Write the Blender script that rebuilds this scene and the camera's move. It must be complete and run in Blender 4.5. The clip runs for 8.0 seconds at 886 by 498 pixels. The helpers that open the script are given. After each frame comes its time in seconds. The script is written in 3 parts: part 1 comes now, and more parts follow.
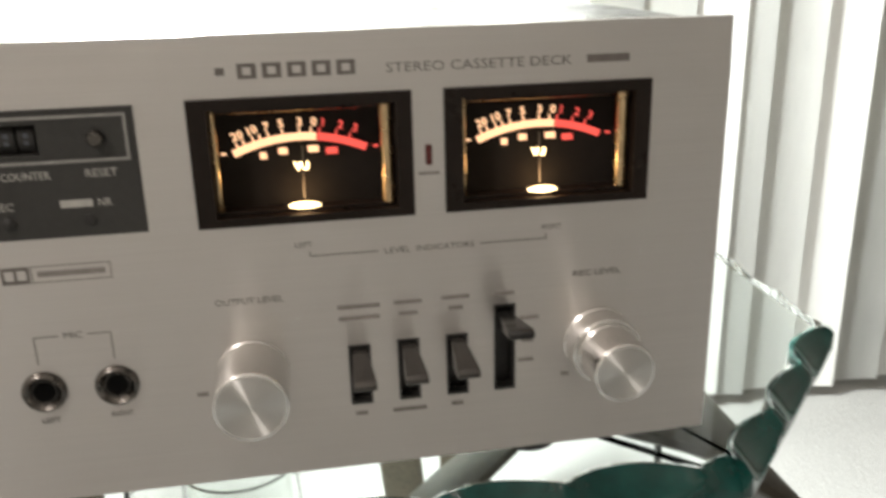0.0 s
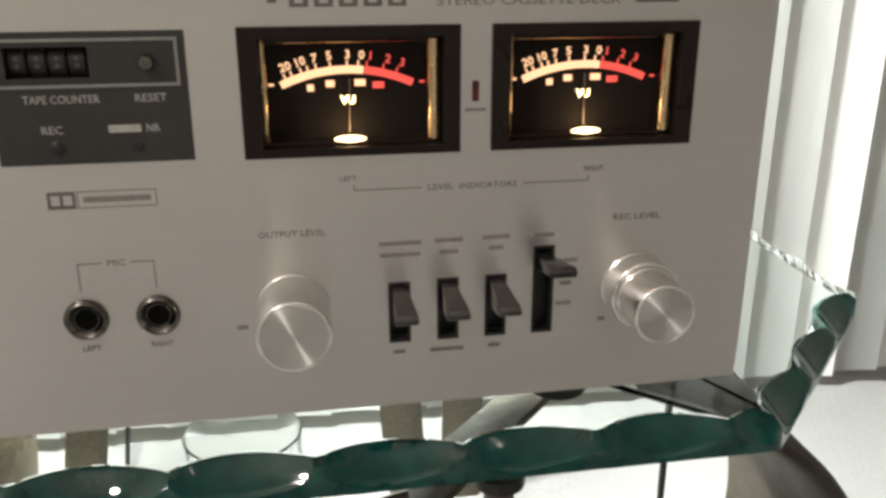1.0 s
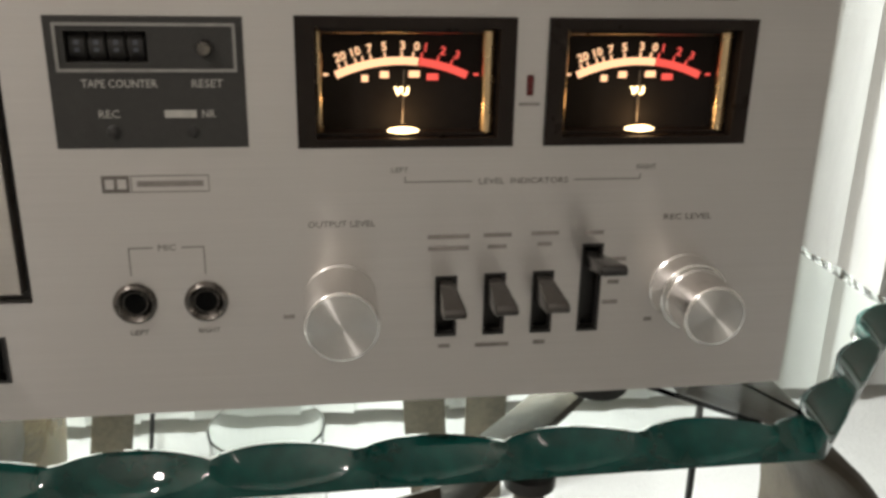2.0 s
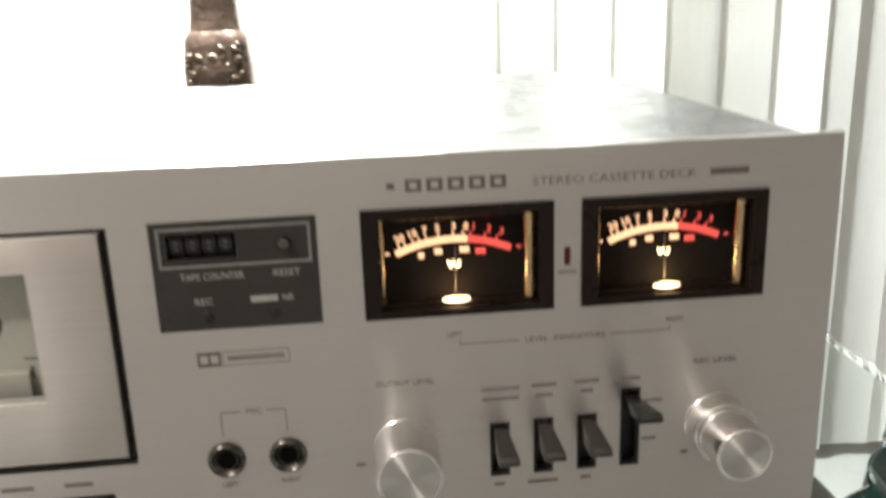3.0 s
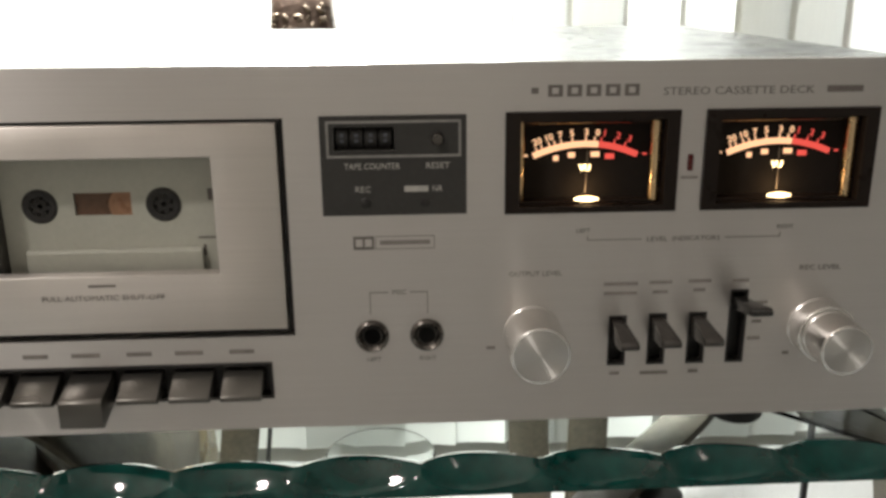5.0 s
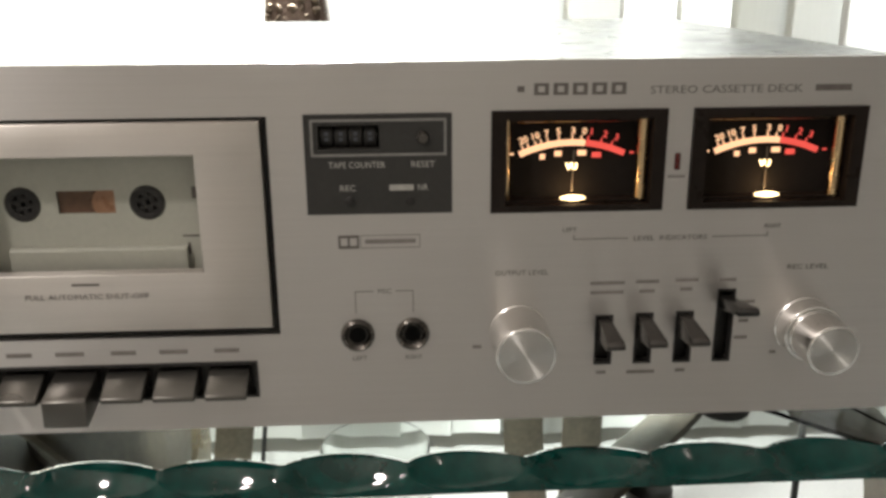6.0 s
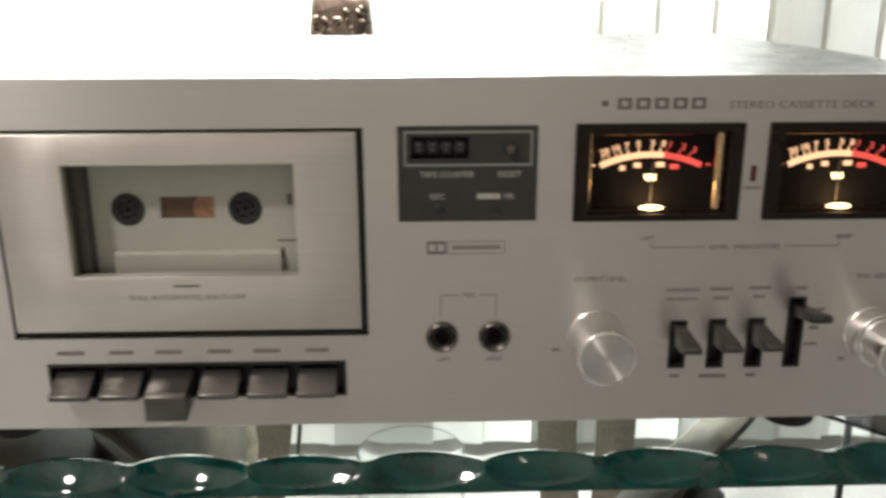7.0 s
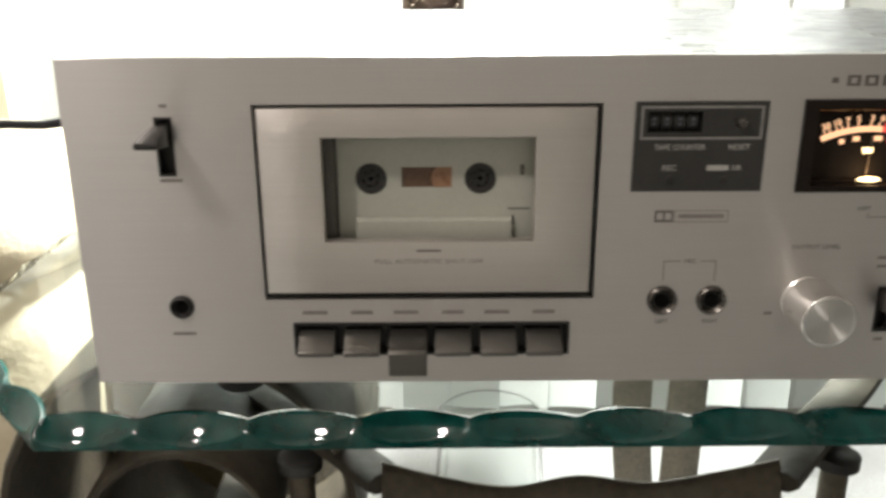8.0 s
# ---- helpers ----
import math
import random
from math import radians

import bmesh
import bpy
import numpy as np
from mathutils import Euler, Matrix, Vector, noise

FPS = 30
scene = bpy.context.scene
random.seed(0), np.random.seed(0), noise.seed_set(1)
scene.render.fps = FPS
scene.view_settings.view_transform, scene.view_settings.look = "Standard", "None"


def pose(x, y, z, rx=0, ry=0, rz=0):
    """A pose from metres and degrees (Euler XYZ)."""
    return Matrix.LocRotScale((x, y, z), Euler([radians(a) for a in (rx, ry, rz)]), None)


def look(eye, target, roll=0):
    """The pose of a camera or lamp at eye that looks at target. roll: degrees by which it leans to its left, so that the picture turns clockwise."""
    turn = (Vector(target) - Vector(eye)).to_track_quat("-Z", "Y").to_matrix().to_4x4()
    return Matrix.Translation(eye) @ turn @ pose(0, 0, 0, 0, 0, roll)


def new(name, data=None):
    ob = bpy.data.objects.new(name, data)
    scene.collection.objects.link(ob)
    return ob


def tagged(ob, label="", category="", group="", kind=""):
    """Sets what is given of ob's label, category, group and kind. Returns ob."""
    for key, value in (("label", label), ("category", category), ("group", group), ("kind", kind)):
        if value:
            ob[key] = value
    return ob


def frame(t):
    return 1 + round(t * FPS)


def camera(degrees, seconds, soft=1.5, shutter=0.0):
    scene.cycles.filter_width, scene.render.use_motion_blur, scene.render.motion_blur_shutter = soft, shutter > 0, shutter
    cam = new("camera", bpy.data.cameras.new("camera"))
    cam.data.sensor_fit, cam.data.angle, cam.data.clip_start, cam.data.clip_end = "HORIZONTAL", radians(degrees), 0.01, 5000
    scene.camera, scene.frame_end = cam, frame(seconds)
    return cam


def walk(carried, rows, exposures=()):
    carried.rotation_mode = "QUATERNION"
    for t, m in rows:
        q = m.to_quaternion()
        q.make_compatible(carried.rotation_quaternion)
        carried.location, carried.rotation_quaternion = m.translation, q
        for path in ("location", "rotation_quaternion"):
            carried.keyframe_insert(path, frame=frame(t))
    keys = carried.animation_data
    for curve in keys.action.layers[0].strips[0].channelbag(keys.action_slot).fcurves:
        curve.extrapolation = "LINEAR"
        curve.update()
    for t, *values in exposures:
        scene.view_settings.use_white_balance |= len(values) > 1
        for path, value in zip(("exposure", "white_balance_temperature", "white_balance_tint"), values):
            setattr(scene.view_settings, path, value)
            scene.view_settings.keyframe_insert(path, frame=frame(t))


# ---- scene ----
cam = camera(54.1, 8.0, soft=3.2, shutter=0.4)
PATH = [
    (0, (0.305, -0.236, 0.156), (0.617, 1.632, -0.486), -1.4),
    (0.3, (0.305, -0.237, 0.159), (0.7, 1.589, -0.555), -0.2),
    (0.5, (0.307, -0.24, 0.146), (0.622, 1.621, -0.515), -0.7),
    (1, (0.291, -0.239, 0.142), (0.608, 1.621, -0.522), -0.0),
    (1.2, (0.289, -0.244, 0.145), (0.607, 1.617, -0.478), 0.0),
    (2.3, (0.275, -0.236, 0.138), (0.517, 1.634, -0.530), 1.0),
    (2.5, (0.268, -0.238, 0.141), (0.483, 1.65, -0.484), 0.1),
    (2.7, (0.268, -0.243, 0.150), (0.509, 1.664, -0.403), -0.3),
    (2.9, (0.277, -0.249, 0.172), (0.511, 1.657, -0.387), -1.5),
    (3, (0.277, -0.257, 0.182), (0.461, 1.656, -0.37), -2.0),
    (3.1, (0.27, -0.265, 0.191), (0.449, 1.646, -0.369), -1.7),
    (3.3, (0.253, -0.278, 0.19), (0.374, 1.643, -0.355), -1.1),
    (3.5, (0.246, -0.29, 0.177), (0.289, 1.638, -0.355), -1.2),
    (4, (0.244, -0.291, 0.169), (0.312, 1.627, -0.393), -0.3),
    (4.5, (0.244, -0.291, 0.166), (0.319, 1.619, -0.423), -0.5),
    (4.7, (0.242, -0.292, 0.162), (0.324, 1.621, -0.416), -0.5),
    (5.8, (0.241, -0.289, 0.164), (0.339, 1.617, -0.433), -0.6),
    (6, (0.246, -0.289, 0.165), (0.339, 1.615, -0.439), -0.4),
    (6.5, (0.247, -0.292, 0.165), (0.337, 1.612, -0.442), -0.5),
    (7, (0.222, -0.302, 0.168), (0.271, 1.611, -0.414), -0.2),
    (7.5, (0.181, -0.314, 0.17), (0.188, 1.593, -0.434), 0.2),
    (8, (0.142, -0.321, 0.174), (0.142, 1.571, -0.476), -0.3),
]
walk(cam, [(t, look(eye, target, roll)) for t, eye, target, roll in PATH],
     exposures=[(0, -0.02), (1.2, -0.16), (2.5, -0.20), (3.0, -0.05), (3.5, -0.66), (4.0, -0.95), (4.5, -0.62), (6.0, -0.33), (7.0, -0.22), (8.0, -0.30)])


# ---- light ----
world = bpy.data.worlds.new("world")
scene.world = world
world.use_nodes = True
world.node_tree.nodes["Background"].inputs[0].default_value = (1.0, 0.93, 0.85, 1)
world.node_tree.nodes["Background"].inputs[1].default_value = 0.05


def bulb(name, p, watts, colour, r):
    d = bpy.data.lights.new(name, "POINT")
    d.energy, d.color, d.shadow_soft_size = watts, colour, r
    ob = new(name, d)
    ob.location = p
    return ob


bulb("lamp_bulb", (0.13, 0.70, 0.62), 240, (0.97, 1.0, 0.97), 0.06)
bulb("ceiling_bulb", (-0.58, -0.75, 1.20), 45, (1.0, 0.92, 0.86), 0.06)

# ---- materials ----


def material(name, colour, rough=0.5, metal=0.0, vary=0.12, scale=40.0, bump=0.15, fine=400.0, stretch=(1, 1, 1), rough_vary=0.1,
             emission=None, strength=0.0, transmission=0.0, ior=1.45, coat=0.0, aniso=0.0, bump_distance=0.001, subsurface=0.0):
    m = bpy.data.materials.new(name)
    m.use_nodes = True
    nt = m.node_tree
    b = nt.nodes["Principled BSDF"]
    b.inputs["Roughness"].default_value = rough
    b.inputs["Metallic"].default_value = metal
    b.inputs["Transmission Weight"].default_value = transmission
    b.inputs["IOR"].default_value = ior
    b.inputs["Coat Weight"].default_value = coat
    b.inputs["Anisotropic"].default_value = aniso
    if emission:
        b.inputs["Emission Color"].default_value = (*emission, 1)
        b.inputs["Emission Strength"].default_value = strength
    tc = nt.nodes.new("ShaderNodeTexCoord")
    mp = nt.nodes.new("ShaderNodeMapping")
    mp.inputs["Scale"].default_value = stretch
    nt.links.new(tc.outputs["Object"], mp.inputs["Vector"])
    n1 = nt.nodes.new("ShaderNodeTexNoise")
    n1.inputs["Scale"].default_value, n1.inputs["Detail"].default_value = scale, 3
    n2 = nt.nodes.new("ShaderNodeTexNoise")
    n2.inputs["Scale"].default_value, n2.inputs["Detail"].default_value = fine, 2
    nt.links.new(tc.outputs["Object"], n1.inputs["Vector"])
    nt.links.new(mp.outputs["Vector"], n2.inputs["Vector"])
    add = nt.nodes.new("ShaderNodeMath")
    add.operation = "ADD"
    nt.links.new(n1.outputs["Fac"], add.inputs[0])
    nt.links.new(n2.outputs["Fac"], add.inputs[1])
    mr = nt.nodes.new("ShaderNodeMapRange")
    mr.inputs["From Min"].default_value, mr.inputs["From Max"].default_value = 0.6, 1.4
    mr.inputs["To Min"].default_value, mr.inputs["To Max"].default_value = 1 - vary, 1 + vary
    nt.links.new(add.outputs[0], mr.inputs["Value"])
    mul = nt.nodes.new("ShaderNodeVectorMath")
    mul.operation = "SCALE"
    mul.inputs[0].default_value = colour
    nt.links.new(mr.outputs["Result"], mul.inputs["Scale"])
    nt.links.new(mul.outputs["Vector"], b.inputs["Base Color"])
    rr = nt.nodes.new("ShaderNodeMapRange")
    rr.inputs["From Min"].default_value, rr.inputs["From Max"].default_value = 0.3, 0.7
    rr.inputs["To Min"].default_value, rr.inputs["To Max"].default_value = max(0.0, rough - rough_vary), min(1.0, rough + rough_vary)
    nt.links.new(n1.outputs["Fac"], rr.inputs["Value"])
    nt.links.new(rr.outputs["Result"], b.inputs["Roughness"])
    if bump:
        bp = nt.nodes.new("ShaderNodeBump")
        bp.inputs["Strength"].default_value, bp.inputs["Distance"].default_value = bump, bump_distance
        nt.links.new(n2.outputs["Fac"], bp.inputs["Height"])
        nt.links.new(bp.outputs["Normal"], b.inputs["Normal"])
    return m


def glow(name, colour, strength):
    m = bpy.data.materials.new(name)
    m.use_nodes = True
    b = m.node_tree.nodes["Principled BSDF"]
    b.inputs["Base Color"].default_value = (*[c * 0.5 for c in colour], 1)
    b.inputs["Emission Color"].default_value = (*colour, 1)
    b.inputs["Emission Strength"].default_value = strength
    return m


def brushed(m):
    """Brushing along x, which draws highlights out upright."""
    nt = m.node_tree
    c = nt.nodes.new("ShaderNodeCombineXYZ")
    c.inputs[2].default_value = 1.0
    nt.links.new(c.outputs[0], nt.nodes["Principled BSDF"].inputs["Tangent"])
    return m


def turned(name):
    """Lathe-turned aluminium, with fine rings round the knob's axis."""
    m = material(name, (0.68, 0.67, 0.65), 0.42, 1.0, 0.05, 60, 0.0, 300, rough_vary=0.03, aniso=0.99)
    nt = m.node_tree
    tg = nt.nodes.new("ShaderNodeTangent")
    tg.direction_type, tg.axis = "RADIAL", "Z"
    nt.nodes["Principled BSDF"].inputs["Anisotropic Rotation"].default_value = 0.25
    nt.links.new(tg.outputs["Tangent"], nt.nodes["Principled BSDF"].inputs["Tangent"])
    return m


ALU = brushed(material("brushed_aluminium", (0.59, 0.568, 0.552), 0.30, 0.97, 0.05, 4, 0.04, 300, (0.06, 1, 5), 0.015, aniso=0.93, bump_distance=0.0002))
DOOR = brushed(material("satin_aluminium", (0.62, 0.585, 0.55), 0.36, 0.95, 0.05, 25, 0.08, 350, (0.06, 1, 5), 0.04, aniso=0.85, bump_distance=0.0002))
COVER = material("grey_metal_cover", (0.034, 0.035, 0.035), 0.31, 1.0, 0.45, 60, 0.5, 900, (1, 1, 1), 0.10, bump_distance=0.0004)
KNOB = turned("turned_aluminium")
KNOB_SIDE = material("knob_side", (0.84, 0.83, 0.81), 0.22, 1.0, 0.05, 80, 0.0, 900, (1, 1, 0.05), 0.03)
BLACK = material("black_plastic", (0.018, 0.017, 0.016), 0.45, 0, 0.3, 80, 0.1, 600)
# The shade inside a jack socket is put into this near-black colour.
HOLE_SHADE = material("hole_shade_black", (0.004, 0.004, 0.004), 0.9, 0, 0.1, 80, 0.0)
HOLE_SHADE.node_tree.nodes["Principled BSDF"].inputs["Specular IOR Level"].default_value = 0.05
CHARCOAL = material("charcoal_panel", (0.030, 0.029, 0.027), 0.42, 0, 0.15, 60, 0.1, 500)
LEVER = material("smoked_lever", (0.06, 0.055, 0.05), 0.16, 0.3, 0.08, 60, 0.0, 600, rough_vary=0.03)
LEVER_BLACK = material("black_lever", (0.02, 0.019, 0.018), 0.16, 0.0, 0.08, 60, 0.0, 600, rough_vary=0.03)
KEY = material("grey_key", (0.125, 0.12, 0.11), 0.30, 0.8, 0.06, 50, 0.04, 500, (0.1, 1, 3), 0.03)
CHROME = material("nickel", (0.62, 0.60, 0.57), 0.22, 1.0, 0.08, 200, 0.0)
NICKEL_DARK = material("dark_nickel", (0.13, 0.12, 0.11), 0.25, 1.0, 0.15, 200, 0.0)
INK = material("dark_ink", (0.13, 0.115, 0.105), 0.6, 0, 0.2, 300, 0.0)
FAINT_INK = material("faint_ink", (0.22, 0.20, 0.185), 0.6, 0, 0.25, 300, 0.0)
DIM_INK = material("dim_ink", (0.07, 0.075, 0.09), 0.6, 0, 0.15, 300, 0.0)
OUTLINE_INK = material("outline_ink", (0.24, 0.235, 0.22), 0.6, 0, 0.15, 300, 0.0)
PALE_INK = material("pale_ink", (0.40, 0.39, 0.36), 0.6, 0, 0.15, 300, 0.0)
BRASS = material("brass_trim", (0.62, 0.46, 0.27), 0.26, 1.0, 0.08, 90, 0.0, 400)
METER_BLACK = material("meter_black", (0.012, 0.008, 0.006), 0.35, 0, 0.2, 90, 0.0)
DIAL = material("matt_black_dial", (0.010, 0.008, 0.007), 0.85, 0, 0.2, 90, 0.0)
for m in (DIAL, METER_BLACK):
    m.node_tree.nodes["Principled BSDF"].inputs["Specular IOR Level"].default_value = 0.2
NEEDLE = material("needle_grey", (0.14, 0.115, 0.085), 0.5, 0, 0.1, 200, 0.0)
SCALE_Y = glow("scale_amber", (1.0, 0.58, 0.32), 1.5)
SCALE_R = glow("scale_red", (1.0, 0.11, 0.085), 0.95)
SCALE_W = glow("lamp_white", (1.0, 0.74, 0.38), 6.0)
SHELL = material("cassette_shell", (0.44, 0.445, 0.385), 0.42, 0, 0.06, 60, 0.1, 500)
SHELL_DARK = material("holder_dark", (0.10, 0.095, 0.085), 0.5, 0, 0.2, 80, 0.1, 500)
TAPE = material("brown_tape", (0.11, 0.06, 0.035), 0.3, 0, 0.3, 120, 0.0)
RUBBER = material("black_rubber", (0.02, 0.02, 0.02), 0.8, 0, 0.2, 90, 0.2, 500)
LED_RED = material("dark_red_lens", (0.07, 0.008, 0.008), 0.2, 0, 0.1, 200, 0.0)
PEWTER = material("pewter_bronze_strap", (0.095, 0.080, 0.058), 0.48, 0.35, 0.35, 22, 0.35, 160, (1, 1, 1), 0.12, bump_distance=0.001)
SCROLL = material("dark_bronze_strap", (0.040, 0.032, 0.021), 0.6, 0.2, 0.4, 22, 0.35, 160, (1, 1, 1), 0.12, bump_distance=0.001)
GILT = material("worn_gilt", (0.13, 0.10, 0.075), 0.4, 0.8, 0.4, 80, 0.3, 200)
BRONZE = material("dark_bronze", (0.10, 0.07, 0.055), 0.35, 0.7, 0.45, 45, 0.4, 140, bump_distance=0.002)
VANE = material("white_blind_vane", (0.88, 0.89, 0.87), 0.65, 0, 0.03, 8, 0.15, 250, (1, 1, 0.1), bump_distance=0.0004)
FLOOR = material("white_carpet", (0.31, 0.31, 0.30), 0.9, 0, 0.08, 6, 0.6, 260, bump_distance=0.004)
# Unseen side walls: colour kept dark to cut light bounced onto the deck.
WALL_DARK = material("wall_dims_bounce", (0.25, 0.225, 0.20), 0.7, 0, 0.08, 3, 0.2, 120)
# Unseen south wall: tone set for the brightness the faceplate reflects.
WALL_BACK = material("wall_for_reflection", (0.40, 0.37, 0.335), 0.7, 0, 0.08, 3, 0.2, 120)
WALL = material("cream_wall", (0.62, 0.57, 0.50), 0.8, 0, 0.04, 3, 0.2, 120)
# Unseen ceiling, coloured dark so that less light bounces down.
CEIL = material("ceiling_dims_bounce", (0.27, 0.24, 0.22), 0.85, 0, 0.03, 4, 0.2, 90)
CREAM = material("cream_leather", (0.62, 0.54, 0.39), 0.42, 0, 0.06, 14, 0.35, 160, bump_distance=0.002)
CURTAIN = material("cream_curtain", (0.78, 0.72, 0.60), 0.8, 0, 0.06, 10, 0.3, 300, (1, 1, 0.2))


def glass_material(name, colour, rough):
    m = bpy.data.materials.new(name)
    m.use_nodes = True
    b = m.node_tree.nodes["Principled BSDF"]
    b.inputs["Base Color"].default_value = (*colour, 1)
    b.inputs["Roughness"].default_value = rough
    b.inputs["Transmission Weight"].default_value = 1.0
    b.inputs["IOR"].default_value = 1.5
    return m


GLASS = glass_material("clear_glass", (0.93, 0.98, 0.96), 0.0)
JAR_GLASS = glass_material("jar_glass", (0.95, 0.97, 0.96), 0.0)
GLASS.node_tree.nodes["Principled BSDF"].inputs["IOR"].default_value = 1.10
RIM = material("green_glass_rim", (0.003, 0.052, 0.043), 0.05, 0, 0.5, 40, 0.04, 130, (1, 1, 1), 0.02, transmission=0.18, ior=1.5, bump_distance=0.001)

# ---- mesh helpers ----


def part(name, bm, material, parent=None, label=""):
    bmesh.ops.recalc_face_normals(bm, faces=bm.faces)
    me = bpy.data.meshes.new(name)
    bm.to_mesh(me)
    bm.free()
    me.materials.append(material)
    ob = new(name, me)
    if parent:
        ob.parent = parent
    if label:
        ob["label"] = label
    return ob


def smooth(ob, angle=35):
    ob.data.shade_smooth()
    ob.data.set_sharp_from_angle(angle=radians(angle))
    return ob


def thing(name, label, category, p=(0, 0, 0), group="", kind=""):
    ob = new(name)
    ob.location = p
    ob.empty_display_size = 0.02
    return tagged(ob, label, category, group, kind)


def box(x0, x1, y0, y1, z0, z1, bevel=0.0, segments=2, bm=None):
    made = bm or bmesh.new()
    vs = [made.verts.new((x, y, z)) for x in (x0, x1) for y in (y0, y1) for z in (z0, z1)]
    fs = [made.faces.new([vs[i] for i in f]) for f in ((0, 1, 3, 2), (4, 6, 7, 5), (0, 4, 5, 1), (2, 3, 7, 6), (0, 2, 6, 4), (1, 5, 7, 3))]
    if bevel:
        bmesh.ops.bevel(made, geom=list({e for f in fs for e in f.edges}), offset=bevel, segments=segments, affect="EDGES", profile=0.5)
    return made


def holed_plate(x0, x1, z0, z1, y0, y1, holes, bm=None):
    """An upright plate with rectangular holes (x0, x1, z0, z1) right through it."""
    made = bm or bmesh.new()
    xs = sorted({x0, x1, *[h[0] for h in holes], *[h[1] for h in holes]})
    zs = sorted({z0, z1, *[h[2] for h in holes], *[h[3] for h in holes]})

    def solid(i, j):
        if not (0 <= i < len(xs) - 1 and 0 <= j < len(zs) - 1):
            return False
        cx, cz = (xs[i] + xs[i + 1]) / 2, (zs[j] + zs[j + 1]) / 2
        return not any(h[0] < cx < h[1] and h[2] < cz < h[3] for h in holes)

    cache = {}

    def v(x, y, z):
        k = (round(x, 6), round(y, 6), round(z, 6))
        if k not in cache:
            cache[k] = made.verts.new(k)
        return cache[k]

    for i in range(len(xs) - 1):
        for j in range(len(zs) - 1):
            if not solid(i, j):
                continue
            a, b, c, d = xs[i], xs[i + 1], zs[j], zs[j + 1]
            made.faces.new((v(a, y0, c), v(b, y0, c), v(b, y0, d), v(a, y0, d)))
            made.faces.new((v(a, y1, c), v(a, y1, d), v(b, y1, d), v(b, y1, c)))
            for di, dj, p, q in ((-1, 0, (a, c), (a, d)), (1, 0, (b, c), (b, d)), (0, -1, (a, c), (b, c)), (0, 1, (a, d), (b, d))):
                if not solid(i + di, j + dj):
                    made.faces.new((v(p[0], y0, p[1]), v(q[0], y0, q[1]), v(q[0], y1, q[1]), v(p[0], y1, p[1])))
    return made


def lathe(profile, segments=40, axis="Y", at=(0, 0, 0), bm=None):
    """Turns (radius, height) pairs round an axis: height runs along -y for 'Y', along z for 'Z'."""
    made = bm or bmesh.new()
    rings = []
    for r, h in profile:
        ring = []
        for k in range(segments):
            a = 2 * math.pi * k / segments
            c, s = r * math.cos(a), r * math.sin(a)
            ring.append(made.verts.new((at[0] + c, at[1] - h, at[2] + s) if axis == "Y" else (at[0] + c, at[1] + s, at[2] + h)))
        rings.append(ring)
    for p, q in zip(rings, rings[1:]):
        for k in range(segments):
            made.faces.new((p[k], p[(k + 1) % segments], q[(k + 1) % segments], q[k]))
    for ring in (rings[0], rings[-1]):
        made.faces.new(ring)
    return made


def prism(profile, x0, x1, flare=0.0, bm=None):
    """A (y, z) outline pushed along x; flare widens it towards -y."""
    made = bm or bmesh.new()
    ymin = min(p[0] for p in profile)
    ends = []
    for x, sign in ((x0, -1), (x1, 1)):
        ends.append([made.verts.new((x + sign * flare * (p[0] / ymin if ymin else 0), p[0], p[1])) for p in profile])
    n = len(profile)
    made.faces.new(ends[0])
    made.faces.new(ends[1])
    for k in range(n):
        made.faces.new((ends[0][k], ends[0][(k + 1) % n], ends[1][(k + 1) % n], ends[1][k]))
    bmesh.ops.bevel(made, geom=list(made.edges), offset=0.0004, segments=2, affect="EDGES", profile=0.5)
    return made


def bar_xz(x0, x1, z0, z1, y=0.0, rise=0.00015, bm=None):
    return box(x0, x1, y - rise, y + 0.0003, z0, z1, bm=bm)


def text(name, words, x, z, height, material, parent, y=0.0, width=None, bold=0.0):
    """Flat lettering on the face of the deck, centred at x with its baseline at z."""
    c = bpy.data.curves.new(name, "FONT")
    c.body, c.size, c.align_x, c.extrude, c.offset = words, height / 0.7, "CENTER", 0.0001, bold
    c.resolution_u = 2
    t = new(name, c)
    bpy.context.view_layer.update()
    me = bpy.data.meshes.new_from_object(t.evaluated_get(bpy.context.evaluated_depsgraph_get()))
    bpy.data.objects.remove(t)
    xs = [v.co.x for v in me.vertices]
    k = width / (max(xs) - min(xs)) if width else 1.0
    me.transform(Matrix.Translation((x, y - 0.00012, z)) @ Matrix.Rotation(math.pi / 2, 4, "X") @ Matrix.Diagonal((k, 1, 1, 1)))
    me.materials.clear()
    me.materials.append(material)
    ob = new(name, me)
    ob.parent = parent
    if not parent.data:
        ob.matrix_parent_inverse = Matrix.Translation(-parent.location)
    return ob


def sweep(points, radius, sides=10, bm=None):
    """A round bar along points."""
    made = bm or bmesh.new()
    pts = [Vector(p) for p in points]
    rings = []
    for i, p in enumerate(pts):
        d = (pts[min(i + 1, len(pts) - 1)] - pts[max(i - 1, 0)]).normalized()
        u = d.cross(Vector((0.13, 0.21, 0.97))).normalized()
        w = d.cross(u)
        rings.append([made.verts.new(p + radius * (math.cos(a) * u + math.sin(a) * w)) for a in [2 * math.pi * k / sides for k in range(sides)]])
    for p, q in zip(rings, rings[1:]):
        for k in range(sides):
            made.faces.new((p[k], p[(k + 1) % sides], q[(k + 1) % sides], q[k]))
    made.faces.new(rings[0])
    made.faces.new(rings[-1])
    return made


